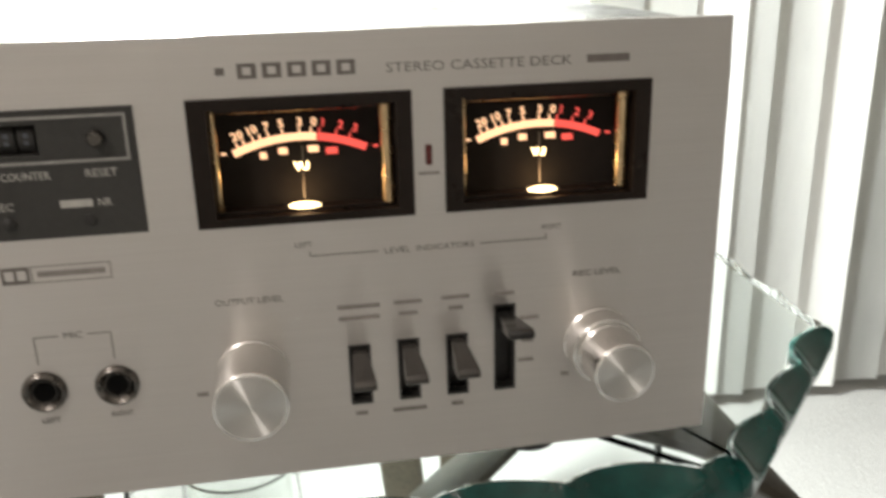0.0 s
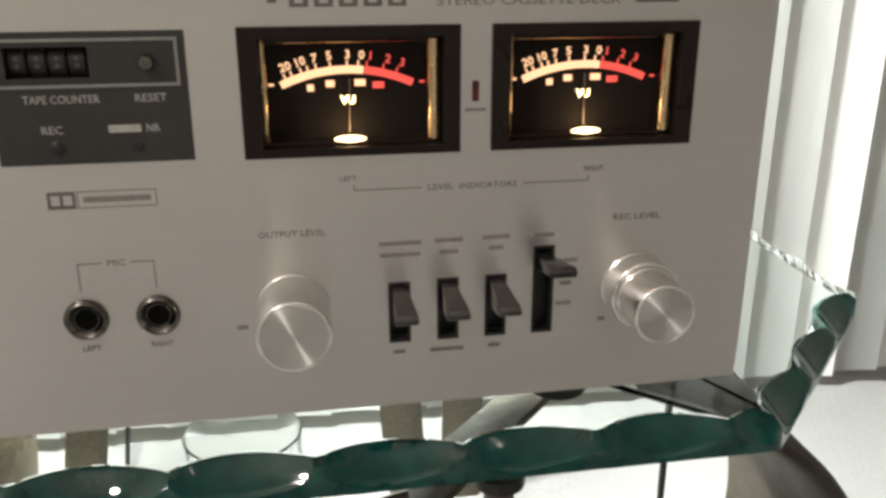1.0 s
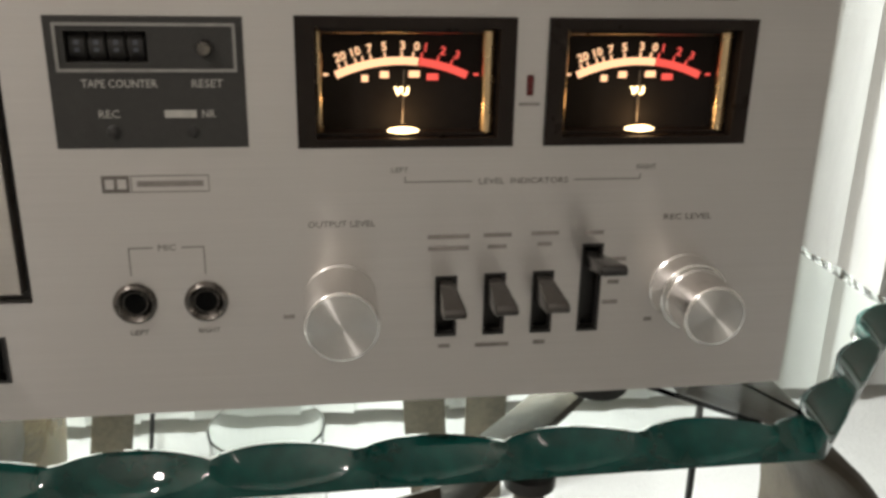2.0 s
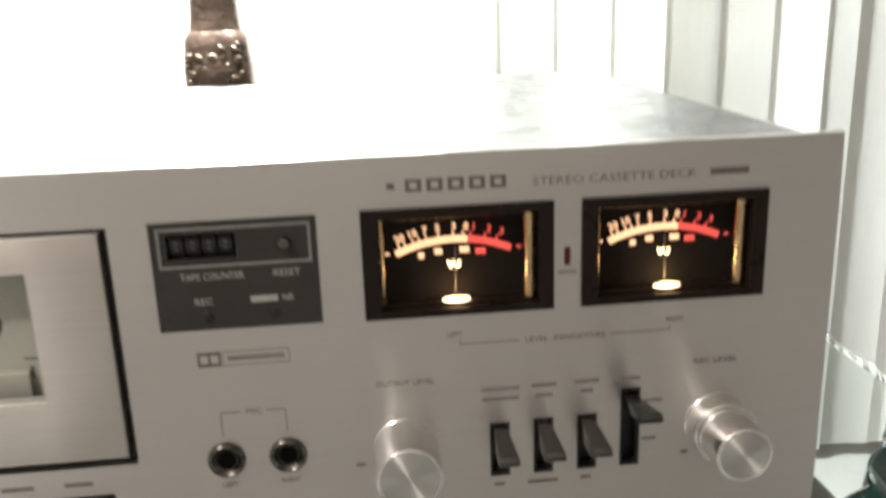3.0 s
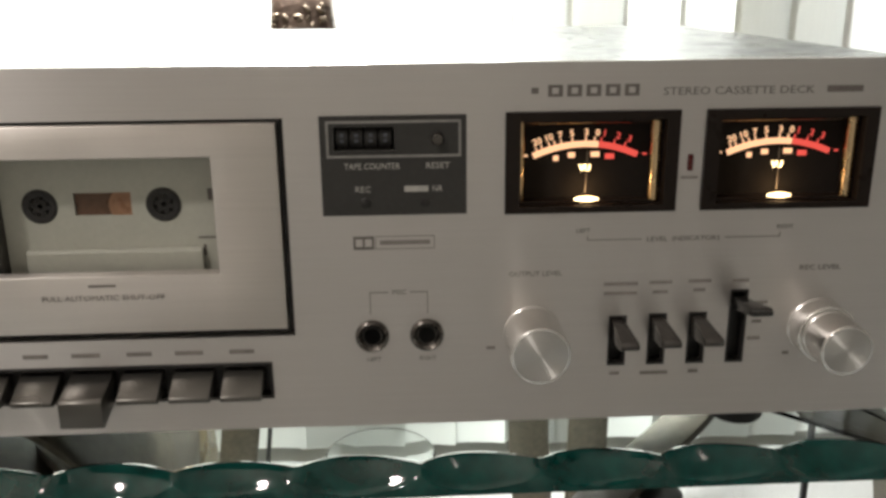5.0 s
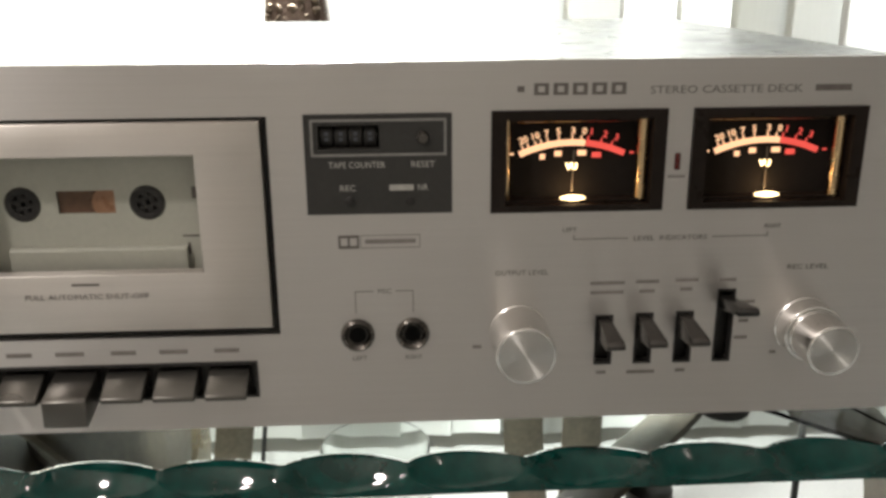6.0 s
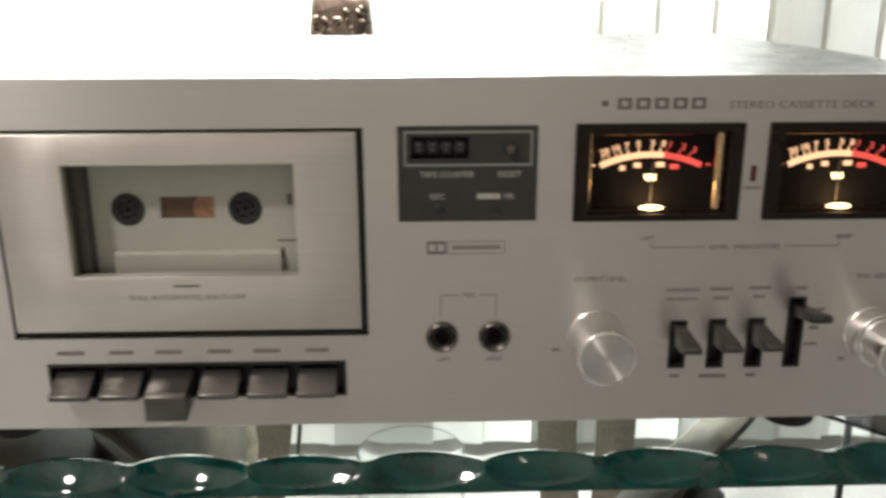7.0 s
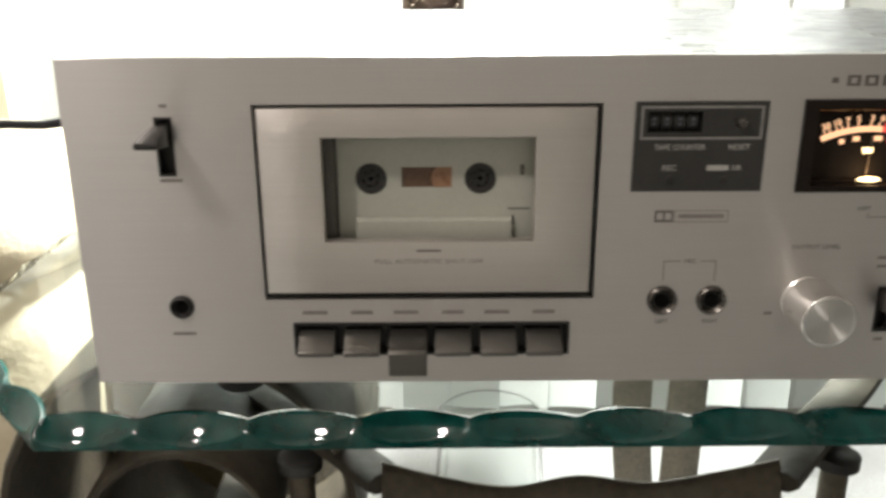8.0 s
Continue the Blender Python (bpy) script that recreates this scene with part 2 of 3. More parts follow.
def strap(points, across, width, thick, bm=None):
    """A flat metal strap along points, width wide along the unit vector across, with rounded edges."""
    made = bm or bmesh.new()
    pts, w = [Vector(p) for p in points], Vector(across).normalized()
    rings = []
    for i, p in enumerate(pts):
        d = (pts[min(i + 1, len(pts) - 1)] - pts[max(i - 1, 0)]).normalized()
        n = d.cross(w).normalized()
        h, t = width / 2, thick / 2
        rings.append([made.verts.new(p + a * w + b * n) for a, b in ((-h, -t * .4), (-h + t, -t), (h - t, -t), (h, -t * .4), (h, t * .4), (h - t, t), (-h + t, t), (-h, t * .4))])
    for p, q in zip(rings, rings[1:]):
        for k in range(8):
            made.faces.new((p[k], p[(k + 1) % 8], q[(k + 1) % 8], q[k]))
    made.faces.new(rings[0])
    made.faces.new(rings[-1])
    return made


def curve(points, steps=10):
    """Points along a smooth curve through the given ones."""
    p = [Vector(a) for a in points]
    p = [2 * p[0] - p[1]] + p + [2 * p[-1] - p[-2]]
    out = []
    for i in range(1, len(p) - 2):
        for k in range(steps):
            t = k / steps
            out.append(0.5 * ((2 * p[i]) + (p[i + 1] - p[i - 1]) * t + (2 * p[i - 1] - 5 * p[i] + 4 * p[i + 1] - p[i + 2]) * t * t
                              + (3 * p[i] - p[i - 1] - 3 * p[i + 1] + p[i + 2]) * t ** 3))
    return out + [p[-2]]


# ---- the room ----
FZ, CZ = -0.605, 1.75
X0, X1, Y0, Y1 = -1.15, 2.6, -2.4, 1.16
tagged(part("floor", box(X0, X1, Y0, Y1, FZ - 0.1, FZ), FLOOR), "white carpeted floor under the glass table", "floor", kind="structure")
tagged(part("ceiling", box(X0, X1, Y0, Y1, CZ, CZ + 0.1), CEIL), "unseen ceiling, darkened to cut bounced light", "ceiling", kind="structure")
tagged(part("wall_north", box(X0 - 0.1, X1 + 0.1, Y1, Y1 + 0.12, FZ - 0.1, CZ + 0.1), WALL), "cream wall behind the vertical blinds", "wall", kind="structure")
tagged(part("wall_south", box(X0 - 0.1, X1 + 0.1, Y0 - 0.12, Y0, FZ - 0.1, CZ + 0.1), WALL_BACK), "unseen wall, toned for the faceplate's reflection", "wall", kind="structure")
tagged(part("wall_west", box(X0 - 0.12, X0, Y0, Y1, FZ - 0.1, CZ + 0.1), WALL_DARK), "unseen side wall, darkened to cut bounced light", "wall", kind="structure")
tagged(part("wall_east", box(X1, X1 + 0.12, Y0, Y1, FZ - 0.1, CZ + 0.1), WALL_DARK), "unseen side wall, darkened to cut bounced light", "wall", kind="structure")

# ---- vertical blinds ----
blinds = thing("vertical_blinds", "white vertical blinds with closed overlapping vanes", "blinds", (0.9, 1.0, -0.58))
BL = Matrix.Translation((-0.9, -1.0, 0.58))


def vane_mesh():
    bm = bmesh.new()
    rows = []
    for z in (-0.578, 0.2, 1.6):
        row = []
        for k in range(7):
            u = k / 6 - 0.5
            row.append(bm.verts.new((u * 0.0925, 0.010 - 0.018 * u * u, z)))
        rows.append(row)
    for a, b in zip(rows, rows[1:]):
        for k in range(6):
            bm.faces.new((a[k], a[k + 1], b[k + 1], b[k]))
    bmesh.ops.solidify(bm, geom=bm.faces[:], thickness=0.0012)
    return bm


first = part("vane", vane_mesh(), VANE, blinds)
smooth(first)
first.matrix_parent_inverse = BL
for k in range(-17, 23):
    x = 0.2740 + 0.0828 * k if k < 9 else 0.9846 + 0.0855 * (k - 9)
    ob = first if k == -17 else first.copy()
    if k != -17:
        scene.collection.objects.link(ob)
    ob.matrix_basis = pose(x, 1.0, random.uniform(-0.004, 0.004), 0, 0, (-2.5 if k < 9 else -5.0) + random.uniform(-0.8, 0.8))
rail = part("head_rail", box(X0 + 0.02, X1 - 0.3, 0.97, 1.03, 1.6, 1.65, 0.004), VANE, blinds)
rail.matrix_parent_inverse = BL

# ---- the glass table ----
GT, GB = -0.012, -0.0242
table = thing("glass_table", "glass-topped side table with chipped green edge and pewter scroll base", "table", (0.215, 0.2, FZ))
TB = Matrix.Translation((-0.215, -0.2, -FZ))
OUT = [Vector(p) for p in ((-0.030, -0.004), (0.450, -0.002), (0.545, 0.098), (0.549, 0.43), (0.46, 0.53), (-0.03, 0.53), (-0.125, 0.43), (-0.125, 0.098))]


def rim_points(step=0.003, pitch=0.0465):
    """Points along the outline, each with its inward normal and how deep the chipped scallop bites there."""
    pts = []
    for i, a in enumerate(OUT):
        b = OUT[(i + 1) % len(OUT)]
        d = (b - a)
        n = max(2, round(d.length / step))
        scallops = d.length / pitch if i == 0 else max(1, round(d.length / pitch))
        inward = Vector((-d.y, d.x)).normalized()
        for k in range(n):
            u = k / n * scallops + (0.06 if i == 0 else 0.0)
            f = u - math.floor(u)
            size = 0.86 + 0.28 * noise.noise(Vector((math.floor(u) * 1.7 + i * 5.3, 0.4, 0.7)))
            bite = size * math.sin(math.pi * f ** 0.82) ** 0.8
            corner = min(k, n - k) / n * d.length
            pts.append((a + d * (k / n), inward, bite, f, corner))
    return pts


RP = rim_points()


def ring_of(bm, inset, z):
    out = []
    for i, (p, n, bite, f, corner) in enumerate(RP):
        prev_n, next_n = RP[i - 1][1], n
        m = (prev_n + next_n).normalized() if (prev_n - next_n).length > 0.01 else n
        q = p + m * (inset(bite, f) + 0.0004 * noise.noise(Vector((p.x * 90, p.y * 90, 3.1))) * (1 - bite * 0.6))
        out.append(bm.verts.new((q.x, q.y, z(bite, f))))
    return out


def bridge(bm, a, b):
    for k in range(len(a)):
        bm.faces.new((a[k], a[(k + 1) % len(a)], b[(k + 1) % len(b)], b[k]))


def chip(turn):
    """One ring of a chipped facet: turn runs from the top face (0) down to the front edge (1)."""
    return (lambda b, f: (0.0040 + 0.0088 * b) * (1 - 0.92 * turn) - (0.0001 + 0.0006 * b) * math.sin(math.pi * turn),
            lambda b, f: GT - (0.0028 + 0.0090 * b) * turn)


bm = bmesh.new()
rings = [ring_of(bm, *chip(k / 5)) for k in range(6)]
rings.append(ring_of(bm, lambda b, f: 0.0001, lambda b, f: GT - 0.0034 - 0.0084 * b))
rings.append(ring_of(bm, lambda b, f: 0.0001, lambda b, f: GB + 0.0004))
rings.append(ring_of(bm, lambda b, f: 0.0010, lambda b, f: GB))
rings.append(ring_of(bm, lambda b, f: 0.0058 + 0.0092 * b, lambda b, f: GB))
rings.append(ring_of(bm, lambda b, f: 0.0054 + 0.0092 * b, lambda b, f: GT - 0.0006))
count = len(RP)
segment = []
for i, a in enumerate(OUT):
    segment += [i] * max(2, round((OUT[(i + 1) % len(OUT)] - a).length / 0.003))
clear_faces = []
for a, b in zip(rings, rings[1:] + rings[:1]):
    for k in range(count):
        f = bm.faces.new((a[k], a[(k + 1) % count], b[(k + 1) % count], b[k]))
        if segment[k] in (2, 3, 4, 5, 6):
            clear_faces.append(f)
bmesh.ops.delete(bm, geom=clear_faces, context="FACES")
rim = part("chipped_rim", bm, RIM, table, "dark green scalloped glass rim")
smooth(rim, 50)
rim.matrix_parent_inverse = TB
bm = bmesh.new()
in_front = [segment[k] in (0, 1, 7) for k in range(count)]
top, low = [], []
for k, (p, n, bite, f, corner) in enumerate(RP):
    m = (RP[k - 1][1] + n).normalized()
    q = p + m * (0.0048 + 0.0090 * bite if in_front[k] else 0.0014 + 0.005 * bite)
    w = p + m * (0.0064 + 0.0092 * bite if in_front[k] else 0.0002)
    top.append(bm.verts.new((q.x, q.y, GT + 0.0001)))
    low.append(bm.verts.new((w.x, w.y, GB + 0.0003)))
bridge(bm, top, low)
bm.faces.new(top)
bm.faces.new(low)
pane = part("glass_top", bm, GLASS, table, "clear glass pane")
pane.matrix_parent_inverse = TB
pane.visible_shadow = False


def base_part(name, bm, label="", mat=None):
    ob = smooth(part(name, bm, mat or PEWTER, table, label), 40)
    ob.matrix_parent_inverse = TB
    return ob


def scroll(cx, cz, y, side):
    pts = []
    for k in range(64):
        a = -0.30 * math.pi + k / 63 * 3.9 * math.pi
        r = 0.030 + 0.082 * (1 - k / 63) ** 0.9 + 0.022 * math.exp(-((k - 14) / 9) ** 2)
        pts.append((cx + side * r * math.cos(a), y, cz + r * math.sin(a)))
    foot = [(cx + side * t[0], y, t[1]) for t in ((-0.05, FZ + 0.006), (-0.02, FZ + 0.03), (0.03, FZ + 0.13), (0.02, cz - 0.16))]
    return curve(foot + [pts[0]], 8)[:-1] + pts


base_part("scroll", strap(scroll(-0.012, -0.165, 0.20, -1), (0, 1, 0), 0.15, 0.009), "wide bronze strap curled into a scroll", SCROLL)
arch = [(0.425, 0.125, -0.030), (0.470, 0.125, -0.050), (0.515, 0.125, -0.085), (0.545, 0.125, -0.140), (0.548, 0.125, -0.210), (0.520, 0.125, -0.280), (0.470, 0.125, -0.300), (0.440, 0.125, -0.265), (0.452, 0.125, -0.225), (0.480, 0.125, -0.220)]
base_part("scroll", strap(curve(arch, 8), (0, 1, 0), 0.14, 0.009), "wide bronze strap arching out and curling in", SCROLL)
base_part("leg", strap(curve([(0.522, 0.14, -0.285), (0.500, 0.14, -0.38), (0.498, 0.14, -0.50), (0.520, 0.14, FZ)], 8), (0, 1, 0), 0.07, 0.010), "bronze strap leg under the scroll", SCROLL)
for side in (-1, 1):
    c = 0.22 + side * 0.168
    base_part("support_pad", lathe([(0.011, 0), (0.014, 0.002), (0.014, 0.009), (0.011, 0.011)], 24, "Z", (c, 0.150, -0.1335)), "black support pad", BLACK)
    base_part("leg_post", sweep([(c, 0.150, -0.132), (c, 0.151, -0.35), (c + side * 0.01, 0.152, FZ)], 0.0085, 12))
    base_part("brace", strap(curve([(0.22 + side * 0.110, 0.106, -0.114), (0.22 + side * 0.143, 0.145, -0.114), (0.22 + side * 0.208, 0.220, -0.116), (0.22 + side * 0.275, 0.300, -0.100)], 8), (0.76 * side, -0.62, 0.2), 0.030, 0.012), "slanting bronze brace under the glass", SCROLL)
base_part("front_stretcher", strap(curve([(0.106, 0.106, -0.114), (0.140, 0.106, -0.124), (0.180, 0.106, -0.131), (0.22, 0.106, -0.124), (0.260, 0.106, -0.129), (0.300, 0.106, -0.122), (0.334, 0.106, -0.114)], 8), (0, 0.35, 0.94), 0.024, 0.008), "wavy pewter stretcher")

# ---- cassette deck ----
deck = thing("cassette_deck", "silver brushed-aluminium stereo cassette deck standing on the glass table", "cassette deck", (0.215, 0.14, -0.012))
DK = Matrix.Translation((-0.215, -0.14, 0.012))
H = 0.138


def on_deck(ob):
    ob.matrix_parent_inverse = DK
    return ob


def deck_part(name, bm, mat, label="", sm=0):
    ob = part(name, bm, mat, deck, label)
    if sm:
        smooth(ob, sm)
    return on_deck(ob)


DX0, DX1, DZ0, DZ1 = 0.0710, 0.2018, 0.0426, 0.1205
METERS = ((0.2770, 0.3362), (0.3460, 0.4055))
MZ0, MZ1 = 0.0865, 0.1210
CX0, CX1, CZ0, CZ1 = 0.2140, 0.2632, 0.0868, 0.1208
KX0, KX1, KZ0, KZ1 = 0.0820, 0.1925, 0.0188, 0.0322
JACKS = ((0.2293, 0.0416), (0.2490, 0.0416), (0.0375, 0.0398))
SLOTS = ((0.3185, 0.0280, 0.0465), (0.3332, 0.0280, 0.0470), (0.3480, 0.0280, 0.0472), (0.3628, 0.0280, 0.0555), (0.0378, 0.0940, 0.1155))
holes = [(DX0, DX1, DZ0, DZ1), (CX0, CX1, CZ0, CZ1), (KX0, KX1, KZ0, KZ1), *[(a, b, MZ0, MZ1) for a, b in METERS]]
holes += [(x - r, x + r, z - r, z + r) for x, z in JACKS for r in ((0.0041,) if x > 0.1 else (0.0033,))]
holes += [(x - 0.0031, x + 0.0031, a, b) for x, a, b in SLOTS]
FB = 0.006
bm = holed_plate(0, 0.43, FB, H, 0, 0.004, holes)
outer = [e for e in bm.edges if all(abs(v.co.y) < 1e-6 for v in e.verts) and (all(abs(v.co.z - H) < 1e-6 for v in e.verts) or all(v.co.z < FB + 1e-6 for v in e.verts) or all(v.co.x < 1e-6 for v in e.verts) or all(abs(v.co.x - 0.43) < 1e-6 for v in e.verts))]
bmesh.ops.bevel(bm, geom=outer, offset=0.0009, segments=3, affect="EDGES", profile=0.5)
deck_part("faceplate", bm, ALU, "brushed aluminium faceplate")
deck_part("chassis", box(0.012, 0.418, 0.030, 0.272, 0.008, 0.1335, 0.001), BLACK, "dark inner chassis behind the faceplate")
bm = box(0.007, 0.423, 0.0045, 0.276, 0.0065, 0.1372, 0.0025, 3)
front = [f for f in bm.faces if f.calc_center_median().y < 0.0075 and abs(f.normal.y) > 0.9]
bmesh.ops.delete(bm, geom=front, context="FACES")
deck_part("top_cover", bm, COVER, "grey sheet-metal cover with a fine grain")
for x in (0.05, 0.38):
    for y in (0.035, 0.24):
        deck_part("foot", lathe([(0.010, -0.0125), (0.011, -0.011), (0.0125, 0.002), (0.0125, 0.0075)], 24, "Z", (x, y, 0)), RUBBER, "black rubber foot", 40)


# cassette door and what shows through its window
WX0, WX1, WZ0, WZ1 = 0.0965, 0.1770, 0.0672, 0.1080
deck_part("door_recess", holed_plate(DX0 - 0.001, DX1 + 0.001, DZ0 - 0.001, DZ1 + 0.001, 0.0042, 0.0060, [(WX0 - 0.002, WX1 + 0.002, WZ0 - 0.002, WZ1 + 0.002)]), BLACK, "black gap round the door")
door = deck_part("cassette_door", holed_plate(DX0 + 0.0017, DX1 - 0.0022, DZ0 + 0.0032, DZ1 - 0.0013, -0.0016, 0.0036, [(WX0, WX1, WZ0, WZ1)]), DOOR, "satin aluminium cassette door with an open window")
bmesh_edges = bmesh.new()
bmesh_edges.from_mesh(door.data)
lip = [e for e in bmesh_edges.edges if all(abs(v.co.y + 0.0016) < 1e-6 for v in e.verts) and len(e.link_faces) == 2 and abs(e.link_faces[0].normal.y - e.link_faces[1].normal.y) > 0.5]
bmesh.ops.bevel(bmesh_edges, geom=lip, offset=0.0006, segments=2, affect="EDGES", profile=0.5)
bmesh_edges.to_mesh(door.data)
bmesh_edges.free()
smooth(door, 30)


def door_part(name, bm, mat, label="", sm=0):
    ob = part(name, bm, mat, door, label)
    return smooth(ob, sm) if sm else ob


deck_part("cassette_well", box(WX0 - 0.006, WX1 + 0.012, 0.0205, 0.024, WZ0 - 0.006, WZ1 + 0.010), SHELL_DARK, "dark back of the cassette well")
deck_part("well_side", box(WX0 - 0.004, WX0 + 0.0035, 0.0065, 0.0205, WZ0 - 0.003, WZ1 + 0.008, 0.0005), SHELL_DARK, "dark holder wall beside the cassette")
text("door_lettering", "FULL AUTOMATIC SHUT-OFF", 0.1365, 0.0583, 0.0019, FAINT_INK, door, -0.0016, 0.042)
door_part("door_mark", bar_xz(0.1318, 0.1412, 0.0632, 0.0640, -0.0016), INK, "small dark dash")

cassette = thing("audio_cassette", "beige audio cassette behind the door window", "cassette", (0.1375, 0.016, 0.064))
CS = Matrix.Translation((-0.1375, -0.016, -0.064))


def cas(name, bm, mat, label="", sm=0):
    ob = part(name, bm, mat, cassette, label)
    ob.matrix_parent_inverse = CS
    return smooth(ob, sm) if sm else ob


HUBS = ((0.1138, 0.0892), (0.1568, 0.0892))
bm = holed_plate(0.1005, 0.1868, 0.0640, 0.1130, 0.0115, 0.0195, [(0.1258, 0.1456, 0.0856, 0.0938), *[(x - 0.004, x + 0.004, z - 0.004, z + 0.004) for x, z in HUBS]])
cas("shell", bm, SHELL, "beige plastic shell")
cas("head_ridge", prism([(0.0115, 0.0640), (0.0092, 0.0645), (0.0092, 0.0725), (0.0098, 0.0733), (0.0115, 0.0735)], 0.1075, 0.1695), SHELL, "raised ridge along the open edge")
cas("tape_window", box(0.1252, 0.1462, 0.0125, 0.0135, 0.0850, 0.0944), TAPE, "brown tape behind a small window")
cas("tape_pack", lathe([(0.0062, -0.0120), (0.0062, -0.0118), (0.0058, -0.0117), (0.0054, -0.0117)], 32, "Y", (0.1438, 0, 0.0892)), material("light_tape", (0.30, 0.16, 0.09), 0.35, 0, 0.2, 200, 0), "lighter wound tape")
for x, z in HUBS:
    hub = cas("hub_ring", lathe([(0.0037, -0.0118), (0.0037, -0.0112), (0.0056, -0.0109), (0.0062, -0.0113), (0.0062, -0.0119)], 32, "Y", (x, 0, z)), BLACK, "black hub ring", 40)
    cas("hub_core", lathe([(0.0048, -0.0185), (0.0048, -0.0165), (0.0046, -0.0160)], 24, "Y", (x, 0, z)), BLACK, "black hub")
    bm = bmesh.new()
    for k in range(6):
        a = k * math.pi / 3 + 0.3
        c = Vector((x + 0.0030 * math.cos(a), 0, z + 0.0030 * math.sin(a)))
        box(c.x - 0.0006, c.x + 0.0006, 0.0118, 0.0165, c.z - 0.0006, c.z + 0.0006, bm=bm)
    cas("hub_teeth", bm, SHELL, "pale drive teeth")
    cas("spindle", lathe([(0.0014, -0.0165), (0.0014, -0.0125), (0.0009, -0.0118)], 16, "Y", (x, 0, z)), CHROME, "metal spindle", 40)
for z, x0, x1 in ((0.0765, 0.168, 0.1765), (0.0905, 0.1725, 0.1742), (0.0700, 0.1695, 0.1705)):
    cas("shell_mark", bar_xz(x0, x1, z, z + (0.0006 if x1 - x0 > 0.003 else 0.0042), 0.0115), INK)

# transport keys
deck_part("key_slot", box(KX0 - 0.001, KX1 + 0.001, 0.0042, 0.0060, KZ0 - 0.001, KZ1 + 0.001), BLACK, "black slot behind the keys")
deck_part("key_slot_frame", holed_plate(KX0 - 0.0004, KX1 + 0.0004, KZ0 - 0.0004, KZ1 + 0.0004, -0.0006, 0.0042, [(KX0 + 0.0006, KX1 - 0.0006, KZ0 + 0.0006, KZ1 - 0.0006)]), BLACK, "thin black frame round the keys")
NAMES = 6
kw = (KX1 - KX0 - 0.0012) / NAMES
for k in range(NAMES):
    a = KX0 + 0.0006 + k * kw
    if k == 2:
        key = prism([(0.004, 0.0300), (-0.0125, 0.0262), (-0.0140, 0.0250), (-0.0145, 0.0160), (-0.0130, 0.0150), (0.004, 0.0196)], a + 0.0014, a + kw - 0.0018)
        deck_part("key", key, KEY, "pressed-down grey transport key", 30)
    else:
        key = prism([(0.004, 0.0292), (0.0010, 0.0290), (-0.0092, 0.0236), (-0.0096, 0.0222), (-0.0084, 0.0212), (0.004, 0.0206)], a + 0.0014, a + kw - 0.0024)
        deck_part("key", key, KEY, "grey satin transport key", 30)
    deck_part("key_caption", bar_xz(a + 0.0030 + 0.0012 * (k % 2), a + 0.0130, 0.0362, 0.0378), FAINT_INK)

# counter panel
deck_part("counter_panel", holed_plate(CX0 - 0.0002, CX1 + 0.0002, CZ0 - 0.0002, CZ1 + 0.0002, -0.0004, 0.0034, [(0.2185, 0.2390, 0.1092, 0.1172)]), CHARCOAL, "charcoal counter panel")
deck_part("counter_outline", holed_plate(0.2160, 0.2615, 0.1068, 0.1193, -0.0008, 0.0, [(0.2168, 0.2607, 0.1076, 0.1185)]), OUTLINE_INK, "thin pale outline")
for k in range(4):
    x = 0.2212 + 0.0049 * k
    wheel = deck_part("digit_wheel", lathe([(0.0046, -0.0022), (0.0050, -0.0018), (0.0050, 0.0018), (0.0046, 0.0022)], 24, "Y", (0, 0, 0)), BLACK, "black number wheel")
    wheel.data.transform(Matrix.Translation((x, 0.0060, 0.1132)) @ Matrix.Rotation(math.pi / 2, 4, "Z"))
    part("digit", bar_xz(x - 0.0006, x + 0.0006, 0.1118, 0.1148, 0.0012), DIM_INK, wheel)
deck_part("reset_button", lathe([(0.0021, 0.0), (0.0021, 0.0024), (0.0017, 0.0030)], 24, "Y", (0.2535, 0.0, 0.1130)), NICKEL_DARK, "small metal reset button", 40)
text("counter_lettering", "TAPE COUNTER", 0.2312, 0.1028, 0.0021, PALE_INK, deck, -0.0004, 0.0190)
text("reset_lettering", "RESET", 0.2535, 0.1028, 0.0021, PALE_INK, deck, -0.0004, 0.0080)
text("record_lettering", "REC", 0.2278, 0.0948, 0.0021, PALE_INK, deck, -0.0004, 0.0052)
deck_part("noise_lettering", bar_xz(0.2420, 0.2502, 0.0948, 0.0968, -0.0004), PALE_INK)
text("noise_lettering", "NR", 0.2533, 0.0948, 0.0021, PALE_INK, deck, -0.0004, 0.0034)
deck_part("record_lamp", lathe([(0.0019, 0.0), (0.0019, 0.0008), (0.0012, 0.0013)], 20, "Y", (0.2285, 0.0, 0.0910)), BLACK, "unlit dark lamp", 40)
deck_part("noise_lamp", lathe([(0.0017, 0.0), (0.0017, 0.0006), (0.0010, 0.0009)], 20, "Y", (0.2490, 0.0, 0.0910)), BLACK, "unlit dark lamp", 40)

